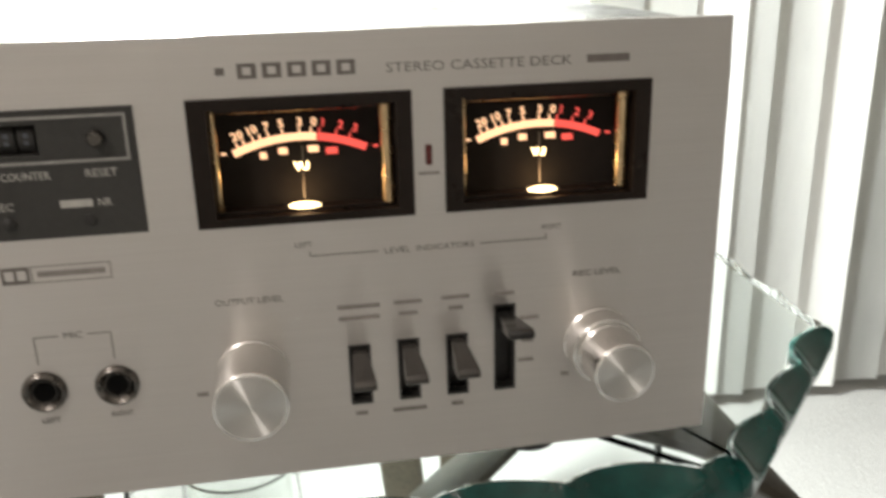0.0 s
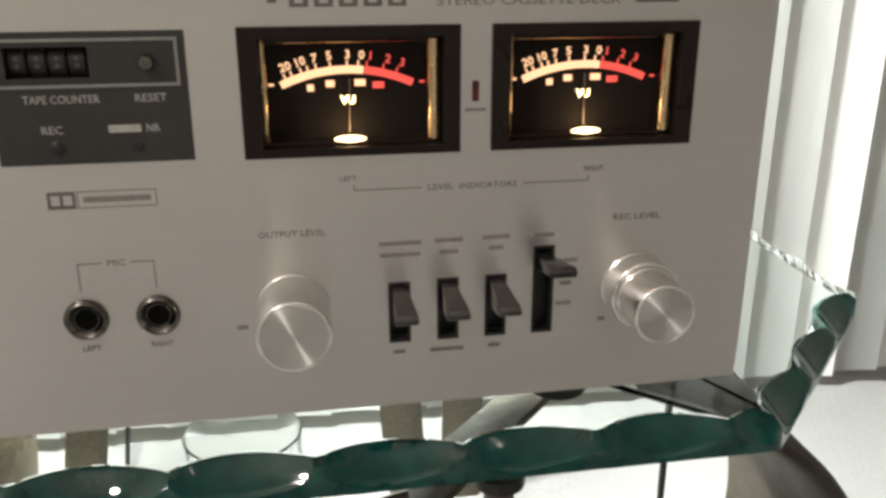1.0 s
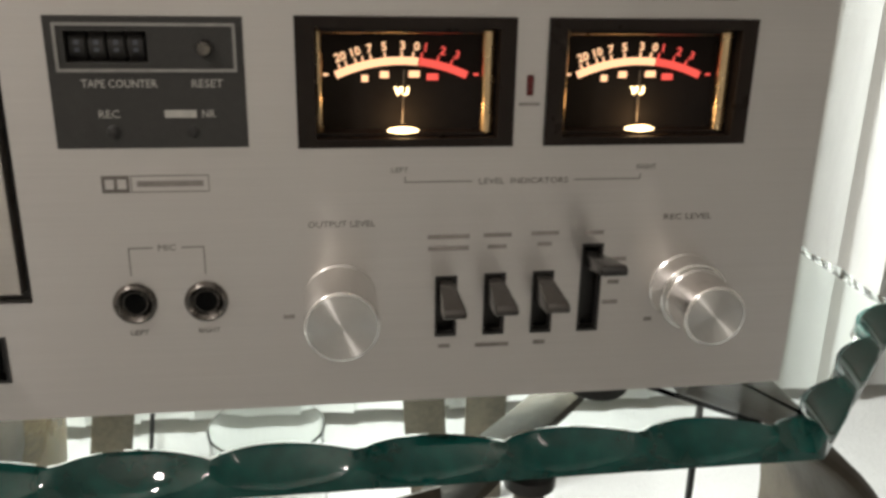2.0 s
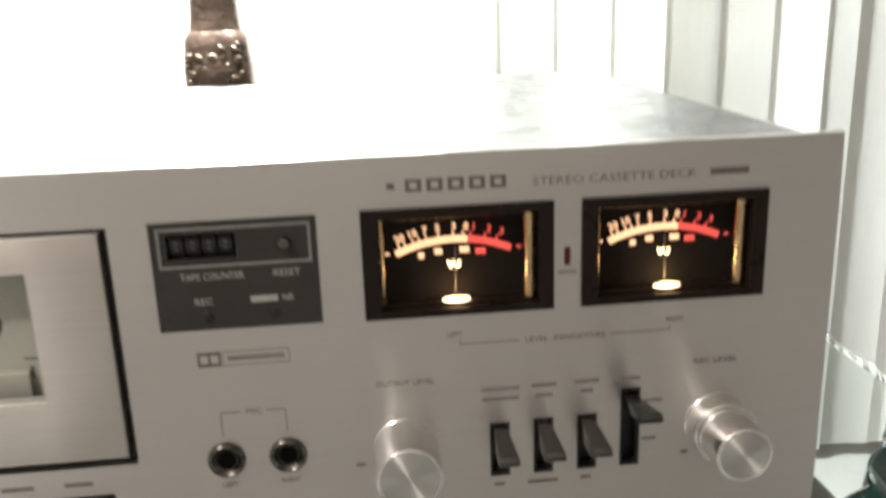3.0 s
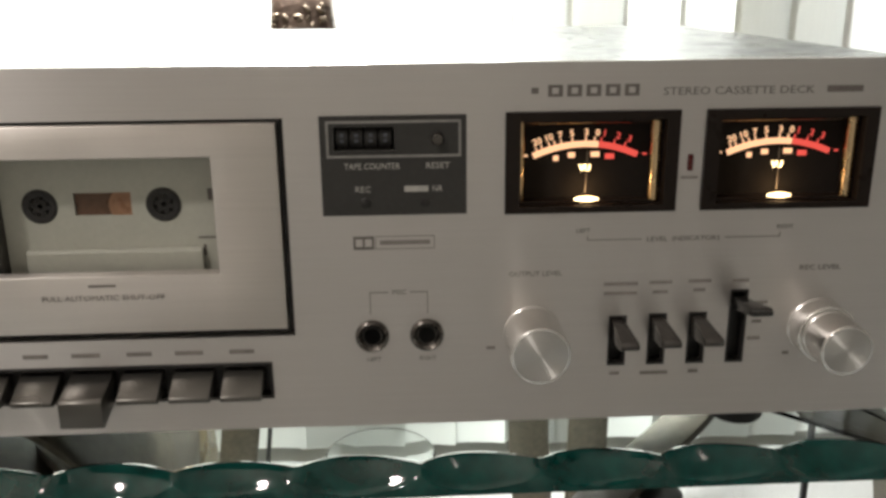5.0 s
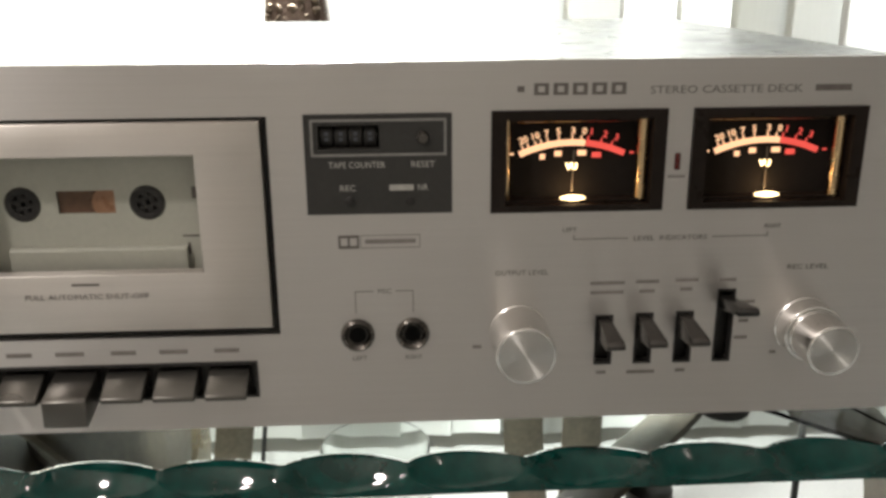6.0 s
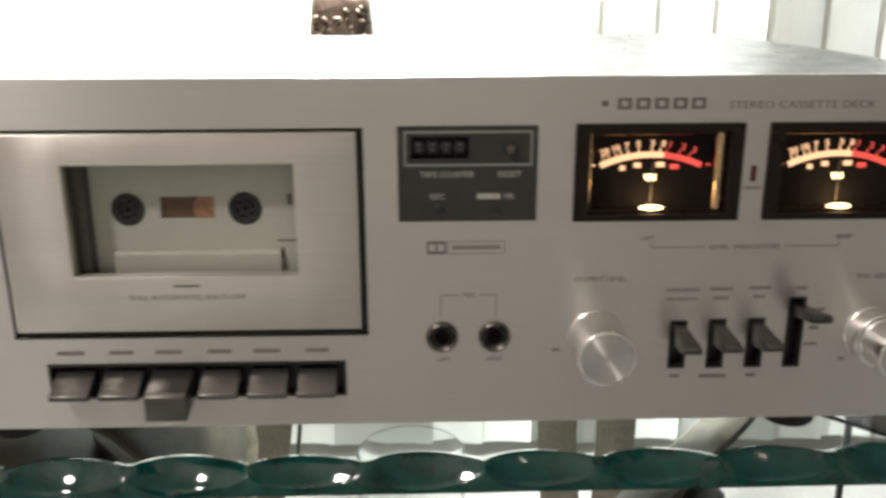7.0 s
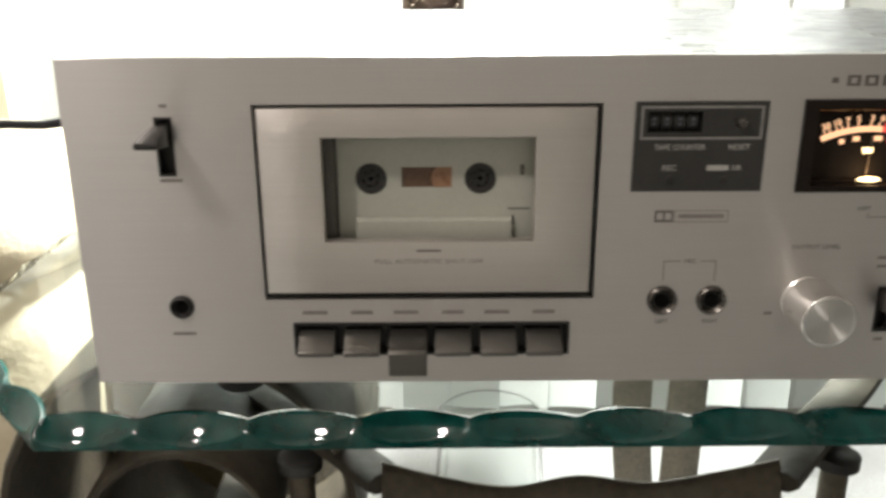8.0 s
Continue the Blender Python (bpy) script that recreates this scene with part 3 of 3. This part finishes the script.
# level meters
for mi, (a, b) in enumerate(METERS):
    cx = (a + b) / 2 - 0.0008
    bezel = deck_part("level_meter", holed_plate(a - 0.0004, b + 0.0004, MZ0 - 0.0004, MZ1 + 0.0004, -0.0010, 0.0034, [(a + 0.0048, b - 0.0042, MZ0 + 0.0020, MZ1 - 0.0026)]), METER_BLACK, "black meter bezel with a glowing amber and red scale")

    def mp(name, bm, mat, label="", sm=0):
        ob = part(name, bm, mat, bezel, label)
        return smooth(ob, sm) if sm else ob

    mp("inner_frame", holed_plate(a + 0.0040, b - 0.0034, MZ0 + 0.0012, MZ1 - 0.0018, 0.0036, 0.0076, [(a + 0.0056, b - 0.0074, MZ0 + 0.0030, MZ1 - 0.0042)]), METER_BLACK, "dark inner frame")
    mp("trim_bar", lathe([(0.0010, MZ0 + 0.0022), (0.0019, MZ0 + 0.0030), (0.0019, MZ1 - 0.0036), (0.0010, MZ1 - 0.0028)], 20, "Z", (b - 0.0064, 0.0042, 0)), BRASS, "rounded brass-toned side bar", 40)
    mp("trim_bar", lathe([(0.0006, MZ0 + 0.0022), (0.0010, MZ0 + 0.0030), (0.0010, MZ1 - 0.0036), (0.0006, MZ1 - 0.0028)], 16, "Z", (a + 0.0056, 0.0042, 0)), BRASS, "slim brass-toned side bar", 40)
    mp("trim_bar", sweep([(a + 0.0062, 0.0044, MZ1 - 0.0037), (b - 0.0080, 0.0044, MZ1 - 0.0037)], 0.0008), BRASS, "slim brass-toned top bar", 40)
    mp("lower_ledge", box(a + 0.0050, b - 0.0070, 0.0020, 0.0076, MZ0 + 0.0020, MZ0 + 0.0032, 0.0003), METER_BLACK, "dark ledge under the dial")
    mp("dial", box(a + 0.003, b - 0.003, 0.0078, 0.0090, MZ0 + 0.002, MZ1 - 0.002), DIAL, "black dial")
    R, cz = 0.0445, 0.1090 - 0.0445

    def arc(f0, f1, r0, r1, y, n=14):
        bm = bmesh.new()
        rows = []
        for k in range(n + 1):
            g = f0 + (f1 - f0) * k / n
            an = (g - 0.5) * 2 * math.asin(0.0185 / R)
            rows.append([bm.verts.new((cx + r * math.sin(an), yy, cz + r * math.cos(an))) for r, yy in ((r0, y), (r1, y), (r1, y + 0.0004), (r0, y + 0.0004))])
        for p, q in zip(rows, rows[1:]):
            for k in range(4):
                bm.faces.new((p[k], p[(k + 1) % 4], q[(k + 1) % 4], q[k]))
        bm.faces.new(rows[0])
        bm.faces.new(rows[-1])
        return bm

    def place(g, r):
        an = (g - 0.5) * 2 * math.asin(0.0185 / R)
        return cx + r * math.sin(an), cz + r * math.cos(an), an

    mp("scale_arc", arc(0.0, 0.62, R - 0.0012, R + 0.0009, 0.0073), SCALE_Y, "glowing amber scale")
    mp("scale_arc", arc(0.63, 1.0, R - 0.0012, R + 0.0009, 0.0073), SCALE_R, "glowing red scale")
    for g, words, mat in ((0.17, "20", SCALE_Y), (0.22, "", SCALE_Y), (0.10, "", SCALE_Y), (0.05, "", SCALE_Y), (0.28, "7", SCALE_Y), (0.38, "5", SCALE_Y), (0.50, "3", SCALE_Y), (0.58, "", SCALE_Y), (0.64, "0", SCALE_R), (0.76, "", SCALE_R), (0.86, "3", SCALE_R)):
        x, z, an = place(g, R + 0.0014)
        t = box(-0.00022, 0.00022, 0.0073, 0.0077, -0.0010, 0.0010)
        bmesh.ops.transform(t, matrix=Matrix.Translation((x, 0, z)) @ Matrix.Rotation(an, 4, "Y"), verts=t.verts)
        mp("tick", t, mat)
    for g, words, mat in ((0.13, "20 10", SCALE_Y), (0.28, "7", SCALE_Y), (0.38, "5", SCALE_Y), (0.505, "3", SCALE_Y), (0.60, "0", SCALE_Y), (0.66, "1", SCALE_R), (0.78, "2", SCALE_R), (0.88, "3", SCALE_R)):
        x, z, an = place(g, R + 0.0029)
        ob = text("numeral", words, 0, 0, 0.0023, mat, bezel, 0.0074, bold=0.00006)
        ob.data.transform(Matrix.Translation((x, 0, z)) @ Matrix.Rotation(an, 4, "Y"))
    for g, w, mat in ((0.20, 0.0009, SCALE_Y), (0.36, 0.0012, SCALE_Y), (0.60, 0.0015, SCALE_Y), (0.75, 0.0016, SCALE_R)):
        x, z, an = place(g, R - 0.0037)
        mp("percent_mark", box(x - w, x + w, 0.0073, 0.0077, z - 0.0009, z + 0.0009), mat)
    for g, mat in ((-0.06, SCALE_Y), (1.06, SCALE_R)):
        x, z, an = place(g, R + 0.0012)
        mp("end_mark", box(x - 0.0007, x + 0.0007, 0.0073, 0.0077, z - 0.0003, z + 0.0003), mat)
    text("unit_lettering", "VU", cx, 0.0994, 0.0021, SCALE_W, bezel, 0.0074, bold=0.00016)
    bm = bmesh.new()
    bmesh.ops.create_uvsphere(bm, u_segments=28, v_segments=12, radius=1.0, matrix=Matrix.Translation((cx, 0.0032, 0.0900)) @ Matrix.Diagonal((0.0045, 0.0016, 0.0010, 1)))
    mp("pivot_lamp", bm, SCALE_W, "bright lamp glow at the pivot", 40)
    tilt = 0.03 if mi == 0 else -0.02
    bm = box(-0.00015, 0.00015, 0.0056, 0.0060, 0.001, 0.0160)
    bmesh.ops.transform(bm, matrix=Matrix.Translation((cx, 0, 0.0905)) @ Matrix.Rotation(tilt, 4, "Y"), verts=bm.verts)
    mp("needle", bm, NEEDLE, "thin pale needle")
    bulb("meter_bulb", (cx, 0.0010, 0.0925), 0.006, (1.0, 0.62, 0.30), 0.0015)
deck_part("peak_lamp", box(0.3400, 0.3420, -0.0006, 0.0010, 0.1002, 0.1060, 0.0004), LED_RED, "unlit dark red peak lamp")
deck_part("peak_caption", bar_xz(0.3380, 0.3440, 0.0974, 0.0983), FAINT_INK)

# lettering and marks on the faceplate
deck_part("maker_emblem", bar_xz(0.2852, 0.2876, 0.1274, 0.1294), INK, "small dark square emblem")
for k in range(5):
    x = 0.2908 + 0.0065 * k
    deck_part("maker_block", holed_plate(x, x + 0.0050, 0.1263, 0.1303, -0.00015, 0.0003, [(x + 0.0014, x + 0.0036, 0.1273, 0.1293)]), INK, "dark block of the maker's mark")
text("model_lettering", "STEREO CASSETTE DECK", 0.3560, 0.1264, 0.0026, material("grey_ink", (0.15, 0.135, 0.125), 0.6, 0.0, 0.1, 300, 0), deck, 0.0, 0.0520)
deck_part("model_number", bar_xz(0.3865, 0.3990, 0.1266, 0.1288), INK)
text("output_lettering", "OUTPUT LEVEL", 0.2880, 0.0630, 0.0018, INK, deck, 0, 0.0190)
text("record_level_lettering", "REC LEVEL", 0.3915, 0.0630, 0.0018, INK, deck, 0, 0.0150)
text("indicator_lettering", "LEVEL  INDICATORS", 0.3405, 0.0750, 0.0017, INK, deck, 0, 0.0262)
text("channel_lettering", "LEFT", 0.3045, 0.0787, 0.0015, INK, deck, 0, 0.0048)
text("channel_lettering", "RIGHT", 0.3770, 0.0787, 0.0015, INK, deck, 0, 0.0058)
text("mic_lettering", "MIC", 0.2393, 0.0573, 0.0018, INK, deck, 0, 0.0048)
text("channel_lettering", "LEFT", 0.2297, 0.0318, 0.0015, INK, deck, 0, 0.0050)
text("channel_lettering", "RIGHT", 0.2492, 0.0318, 0.0015, INK, deck, 0, 0.0060)
bm = bmesh.new()
for x0, x1, z0, z1 in ((0.2288, 0.2355, 0.0580, 0.0583), (0.2432, 0.2495, 0.0580, 0.0583), (0.2288, 0.2291, 0.0500, 0.0580), (0.2492, 0.2495, 0.0500, 0.0580),
                       (0.3060, 0.3255, 0.0757, 0.0760), (0.3555, 0.3755, 0.0757, 0.0760), (0.3060, 0.3063, 0.0760, 0.0774), (0.3752, 0.3755, 0.0760, 0.0774)):
    bar_xz(x0, x1, z0, z1, bm=bm)
deck_part("fine_lines", bm, INK, "thin printed bracket lines")["kind"] = "stuff"
deck_part("noise_mark", holed_plate(0.2238, 0.2310, 0.0742, 0.0790, -0.0002, 0.0003, [(0.2246, 0.2270, 0.0752, 0.0780), (0.2278, 0.2302, 0.0752, 0.0780)]), INK, "small dark emblem in plain shapes")
deck_part("noise_mark_frame", holed_plate(0.2314, 0.2522, 0.0742, 0.0790, -0.0002, 0.0003, [(0.2317, 0.2519, 0.0745, 0.0787)]), FAINT_INK)
deck_part("noise_caption", bar_xz(0.2330, 0.2506, 0.0758, 0.0774), FAINT_INK)
for x, z, w in ((0.3190, 0.0586, 0.0062), (0.3190, 0.0550, 0.0060), (0.3335, 0.0588, 0.0042), (0.3335, 0.0552, 0.0028), (0.3478, 0.0590, 0.0042), (0.3478, 0.0556, 0.0022), (0.3628, 0.0588, 0.0030), (0.3705, 0.0502, 0.0030), (0.3700, 0.0428, 0.0018), (0.3695, 0.0362, 0.0024),
                (0.3182, 0.0236, 0.0018), (0.3330, 0.0234, 0.0052), (0.3478, 0.0236, 0.0018), (0.0375, 0.0275, 0.0046), (0.0388, 0.0912, 0.0042), (0.0385, 0.1196, 0.0014), (0.3822, 0.0300, 0.0012)):
    deck_part("caption", bar_xz(x - w, x + w, z, z + 0.0013), FAINT_INK)
for x, z in ((0.2722, 0.0352),):
    deck_part("knob_caption", bar_xz(x - 0.0016, x + 0.0016, z, z + 0.0013), FAINT_INK)


def knob(name, x, z, r, y0, y1, label, skirt=0.0):
    """A turned knob: local z is its axis, so that the turning rings follow it."""
    c = 0.0006
    profile = [(r + skirt, y0), (r + skirt, y0 + 0.0012), (r + skirt - 0.0006, y0 + 0.0018), (r, y0 + 0.0022)]
    profile += [(r - 0.0003 * k, y0 + 0.0022 + (y1 - c - y0 - 0.0022) * k) for k in (0.5, 1.0)]
    profile += [(r - 0.0003 - c * (1 - math.cos(k * math.pi / 12)), y1 - c + c * math.sin(k * math.pi / 12)) for k in range(1, 7)]
    ob = part(name, lathe(profile, 64, "Z"), KNOB_SIDE, deck, label)
    smooth(ob, 28)
    ob.matrix_parent_inverse = DK
    ob.matrix_basis = pose(x, 0, z, 90, 0, 0)
    cap = part("cap", lathe([(r - 0.0011, y1 - 0.0002), (r - 0.0012, y1 + 0.0001), (0.0003, y1 + 0.0001)], 64, "Z"), KNOB, ob, "turned face with a fine ring pattern")
    smooth(cap, 60)
    return ob


knob("output_knob", 0.2872, 0.0412, 0.0106, 0.0, 0.0215, "turned aluminium output knob")
knob("record_ring", 0.3925, 0.0412, 0.0110, 0.0, 0.0096, "turned aluminium outer ring")
knob("record_knob", 0.3925, 0.0412, 0.0094, 0.0094, 0.0240, "turned aluminium record level knob")
for x, z in JACKS:
    q = 1.0 if x > 0.1 else 0.8
    jack = deck_part("jack_socket", lathe([(0.0061 * q, 0.0), (0.0061 * q, 0.0008), (0.0055 * q, 0.0018), (0.0050 * q, 0.0020), (0.0042 * q, 0.0012), (0.0035 * q, 0.0001)], 36, "Y", (x, 0, z)), NICKEL_DARK if x > 0.1 else BLACK, "dark nickel jack socket" if x > 0.1 else "small black jack socket", 40)
    # A disc closes the socket; its black stands for the hole's shade.
    part("jack_hole_shade", lathe([(0.0032 * q, -0.0030), (0.0032 * q, 0.0002), (0.0031 * q, 0.0004)], 24, "Y", (x, 0, z)), HOLE_SHADE, jack, "near-black disc for the shaded hole")
deck_part("slot_backing", box(0.310, 0.372, 0.0060, 0.0075, 0.024, 0.060), BLACK, "dark backing behind the switch slots")
deck_part("slot_backing", box(0.028, 0.048, 0.0060, 0.0075, 0.090, 0.120), BLACK, "dark backing behind the switch slot")
for x, a, b in SLOTS[:3]:
    outline = [(0.005, b - 0.0008), (-0.0040, b - 0.0011), (-0.0180, b - 0.0024), (-0.0198, b - 0.0034), (-0.0194, b - 0.0050), (-0.0172, b - 0.0060), (0.0050, b - 0.0108)]
    deck_part("toggle_switch", prism(outline, x - 0.0021, x + 0.0021, 0.0012), LEVER, "glossy smoked grey toggle switch pushed down", 30)
x, a, b = SLOTS[3]
outline = [(0.005, b - 0.0024), (-0.0040, b - 0.0018), (-0.0200, b + 0.0008), (-0.0218, b - 0.0002), (-0.0212, b - 0.0020), (-0.0040, b - 0.0060), (0.005, b - 0.0076)]
deck_part("lever_switch", prism(outline, x - 0.0021, x + 0.0021, 0.0016), LEVER_BLACK, "glossy black lever switch pushed up", 30)
x, a, b = SLOTS[4]
outline = [(0.005, b - 0.0012), (-0.0040, b - 0.0018), (-0.0212, b - 0.0046), (-0.0226, b - 0.0054), (-0.0220, b - 0.0072), (-0.0040, b - 0.0096), (0.005, b - 0.0108)]
deck_part("lever_switch", prism(outline, x - 0.0022, x + 0.0022, 0.0020), LEVER_BLACK, "glossy black power lever", 30)
for x, a, b in SLOTS:
    deck_part("slot_frame", holed_plate(x - 0.0033, x + 0.0033, a - 0.0005, b + 0.0005, -0.0004, 0.0030, [(x - 0.0027, x + 0.0027, a + 0.0003, b - 0.0003)]), BLACK)

# ---- behind and beside the deck ----
lamp_table = thing("lamp_table", "low glass-topped stand with bowed pewter strap legs", "table", (0.22, 0.86, FZ))
LT = Matrix.Translation((-0.22, -0.86, -FZ))


def lt(name, bm, mat, label=""):
    ob = smooth(part(name, bm, mat, lamp_table, label), 40)
    ob.matrix_parent_inverse = LT
    return ob


lt("leg", strap(curve([(0.450, 0.75, -0.02), (0.420, 0.75, -0.22), (0.404, 0.75, -0.36), (0.406, 0.75, -0.47), (0.420, 0.75, FZ)], 8), (1, 0, 0), 0.054, 0.010), PEWTER)
lt("leg", strap(curve([(0.478, 0.80, -0.02), (0.492, 0.80, -0.22), (0.496, 0.80, -0.36), (0.493, 0.80, FZ)], 8), (1, 0, 0), 0.056, 0.010), PEWTER)
lt("leg", strap(curve([(-0.01, 0.75, -0.02), (0.04, 0.75, -0.22), (0.026, 0.75, -0.36), (-0.010, 0.75, FZ)], 8), (1, 0, 0), 0.050, 0.010), PEWTER)
pane2 = lt("glass_top", box(-0.05, 0.53, 0.60, 0.935, -0.02, -0.010, 0.002), GLASS, "clear glass top")
pane2.visible_shadow = False

lamp = thing("table_lamp", "dark bronze column lamp standing behind the deck", "lamp", (0.132, 0.75, -0.010))
LP = Matrix.Translation((-0.132, -0.75, 0.010))


def column(rings, bm=None):
    """A four-sided column with rounded corners from (half width, height) pairs."""
    made = bm or bmesh.new()
    loops = []
    for w, z in rings:
        loop = []
        for k in range(24):
            a = 2 * math.pi * (k + 0.5) / 24
            r = w / max(abs(math.cos(a)), abs(math.sin(a))) ** 0.75
            loop.append(made.verts.new((0.132 + r * math.cos(a), 0.75 + r * math.sin(a), z)))
        loops.append(loop)
    for p, q in zip(loops, loops[1:]):
        for k in range(24):
            made.faces.new((p[k], p[(k + 1) % 24], q[(k + 1) % 24], q[k]))
    made.faces.new(loops[0])
    made.faces.new(loops[-1])
    return made


for name, bm, mat, label in (("base", column([(0.060, -0.010), (0.060, 0.012), (0.040, 0.03), (0.034, 0.06), (0.0375, 0.10), (0.0375, 0.118), (0.0355, 0.140), (0.0350, 0.150), (0.0300, 0.158)]), BRONZE, "dark bronze foot with cast leaf ornament"),
                             ("column", column([(0.0285, 0.156), (0.0262, 0.175), (0.0250, 0.20), (0.0265, 0.28), (0.02, 0.36), (0.012, 0.40), (0.008, 0.48)]), BRONZE, "dark bronze column"),
                             ):
    ob = smooth(part(name, bm, mat, lamp, label), 40)
    ob.matrix_parent_inverse = LP
bm = bmesh.new()
for k in range(34):
    c = Vector((0.132 + random.uniform(-0.031, 0.031), 0.7145, 0.108 + random.uniform(-0.004, 0.038)))
    bmesh.ops.create_icosphere(bm, subdivisions=2, radius=0.0040, matrix=Matrix.Translation(c) @ Matrix.Rotation(random.uniform(-1.5, 1.5), 4, "Y") @ Matrix.Diagonal((0.7, 0.45, random.uniform(0.8, 1.6), 1)))
orn = smooth(part("leaf_ornament", bm, GILT, lamp, "worn cast leaf ornament"), 60)
orn.matrix_parent_inverse = LP

jar = lathe([(0.060, 0.0), (0.070, 0.02), (0.074, 0.09), (0.070, 0.16), (0.072, 0.178), (0.070, 0.180), (0.067, 0.16), (0.071, 0.09), (0.066, 0.02), (0.055, 0.008)], 40, "Z", (0.205, 0.72, FZ))
jar = smooth(part("glass_jar", jar, JAR_GLASS), 50)
tagged(jar, "clear round glass jar standing on the white floor", "jar")

cord = part("power_cord", sweep(curve([(0.03, 0.285, 0.05), (0.0, 0.30, 0.072), (-0.06, 0.30, 0.067), (-0.13, 0.29, 0.060), (-0.24, 0.33, 0.02), (-0.30, 0.42, -0.25), (-0.32, 0.5, FZ + 0.003)], 8), 0.0035), RUBBER)
tagged(smooth(cord), "black power cord running from the back of the deck", "cord")
cord = part("hanging_cord", sweep(curve([(0.045, 0.93, -0.03), (0.035, 0.93, -0.40), (0.015, 0.93, FZ + 0.003)], 8), 0.0035), RUBBER)
tagged(smooth(cord), "thin black cord hanging in front of the blinds", "cord")
cord = part("speaker_cable", sweep(curve([(0.555, 0.30, -0.03), (0.555, 0.30, -0.3), (0.557, 0.31, FZ + 0.003)], 8), 0.0028), RUBBER)
tagged(smooth(cord), "thin black cable hanging below the table", "cable")


URN = material("brown_glaze", (0.11, 0.082, 0.042), 0.3, 0, 0.5, 26, 0.2, 120, (1, 1, 4), 0.08)
urn = lathe([(0.070, 0.0), (0.074, 0.02), (0.085, 0.10), (0.108, 0.25), (0.118, 0.36), (0.114, 0.43), (0.098, 0.475), (0.083, 0.492), (0.086, 0.505), (0.094, 0.522), (0.092, 0.530), (0.080, 0.528), (0.074, 0.50)], 56, "Z", (-0.048, 0.40, FZ))
tagged(smooth(part("floor_urn", urn, URN), 50), "dark brown glazed urn standing under the glass table", "urn")


def puff(bm, c, s, e=0.55, seed=0.0):
    """A stuffed, rounded block with soft creases."""
    made = bmesh.ops.create_icosphere(bm, subdivisions=4, radius=1.0)["verts"]
    for v in made:
        n = v.co.normalized()
        p = Vector([math.copysign(abs(a) ** e, a) for a in n])
        k = 1 + 0.04 * noise.noise(p * 2.3 + Vector((seed, 0, 0))) + 0.015 * noise.noise(p * 7 + Vector((0, seed, 0)))
        v.co = Vector((c[0] + p.x * s[0] * k, c[1] + p.y * s[1] * k, c[2] + p.z * s[2] * k))
    return bm


chair = thing("armchair", "puffy cream leather armchair beside the glass table", "armchair", (-0.5, 0.45, FZ))
CH = Matrix.Translation((0.5, -0.45, -FZ))
for name, c, s, e, sd in (("arm_pad", (-0.42, 0.60, -0.085), (0.215, 0.20, 0.080), 0.8, 1.0), ("arm", (-0.40, 0.60, -0.26), (0.195, 0.20, 0.165), 0.7, 4.0), ("arm_base", (-0.42, 0.60, -0.482), (0.172, 0.19, 0.122), 0.45, 6.0)):
    ob = smooth(part(name, puff(bmesh.new(), c, s, e, sd), CREAM, chair), 80)
    ob.matrix_parent_inverse = CH

bm = bmesh.new()
rows = []
for z in (FZ + 0.01, 0.4, 1.6):
    rows.append([bm.verts.new((-1.05 + 0.62 * k / 60, 0.88 + 0.022 * math.sin(k * 0.75) + 0.008 * math.sin(k * 1.9 + 1), z)) for k in range(61)])
for a, b in zip(rows, rows[1:]):
    for k in range(60):
        bm.faces.new((a[k], a[k + 1], b[k + 1], b[k]))
bmesh.ops.solidify(bm, geom=bm.faces[:], thickness=0.002)
tagged(smooth(part("curtain", bm, CURTAIN), 60), "cream pleated curtain beside the blinds", "curtain")
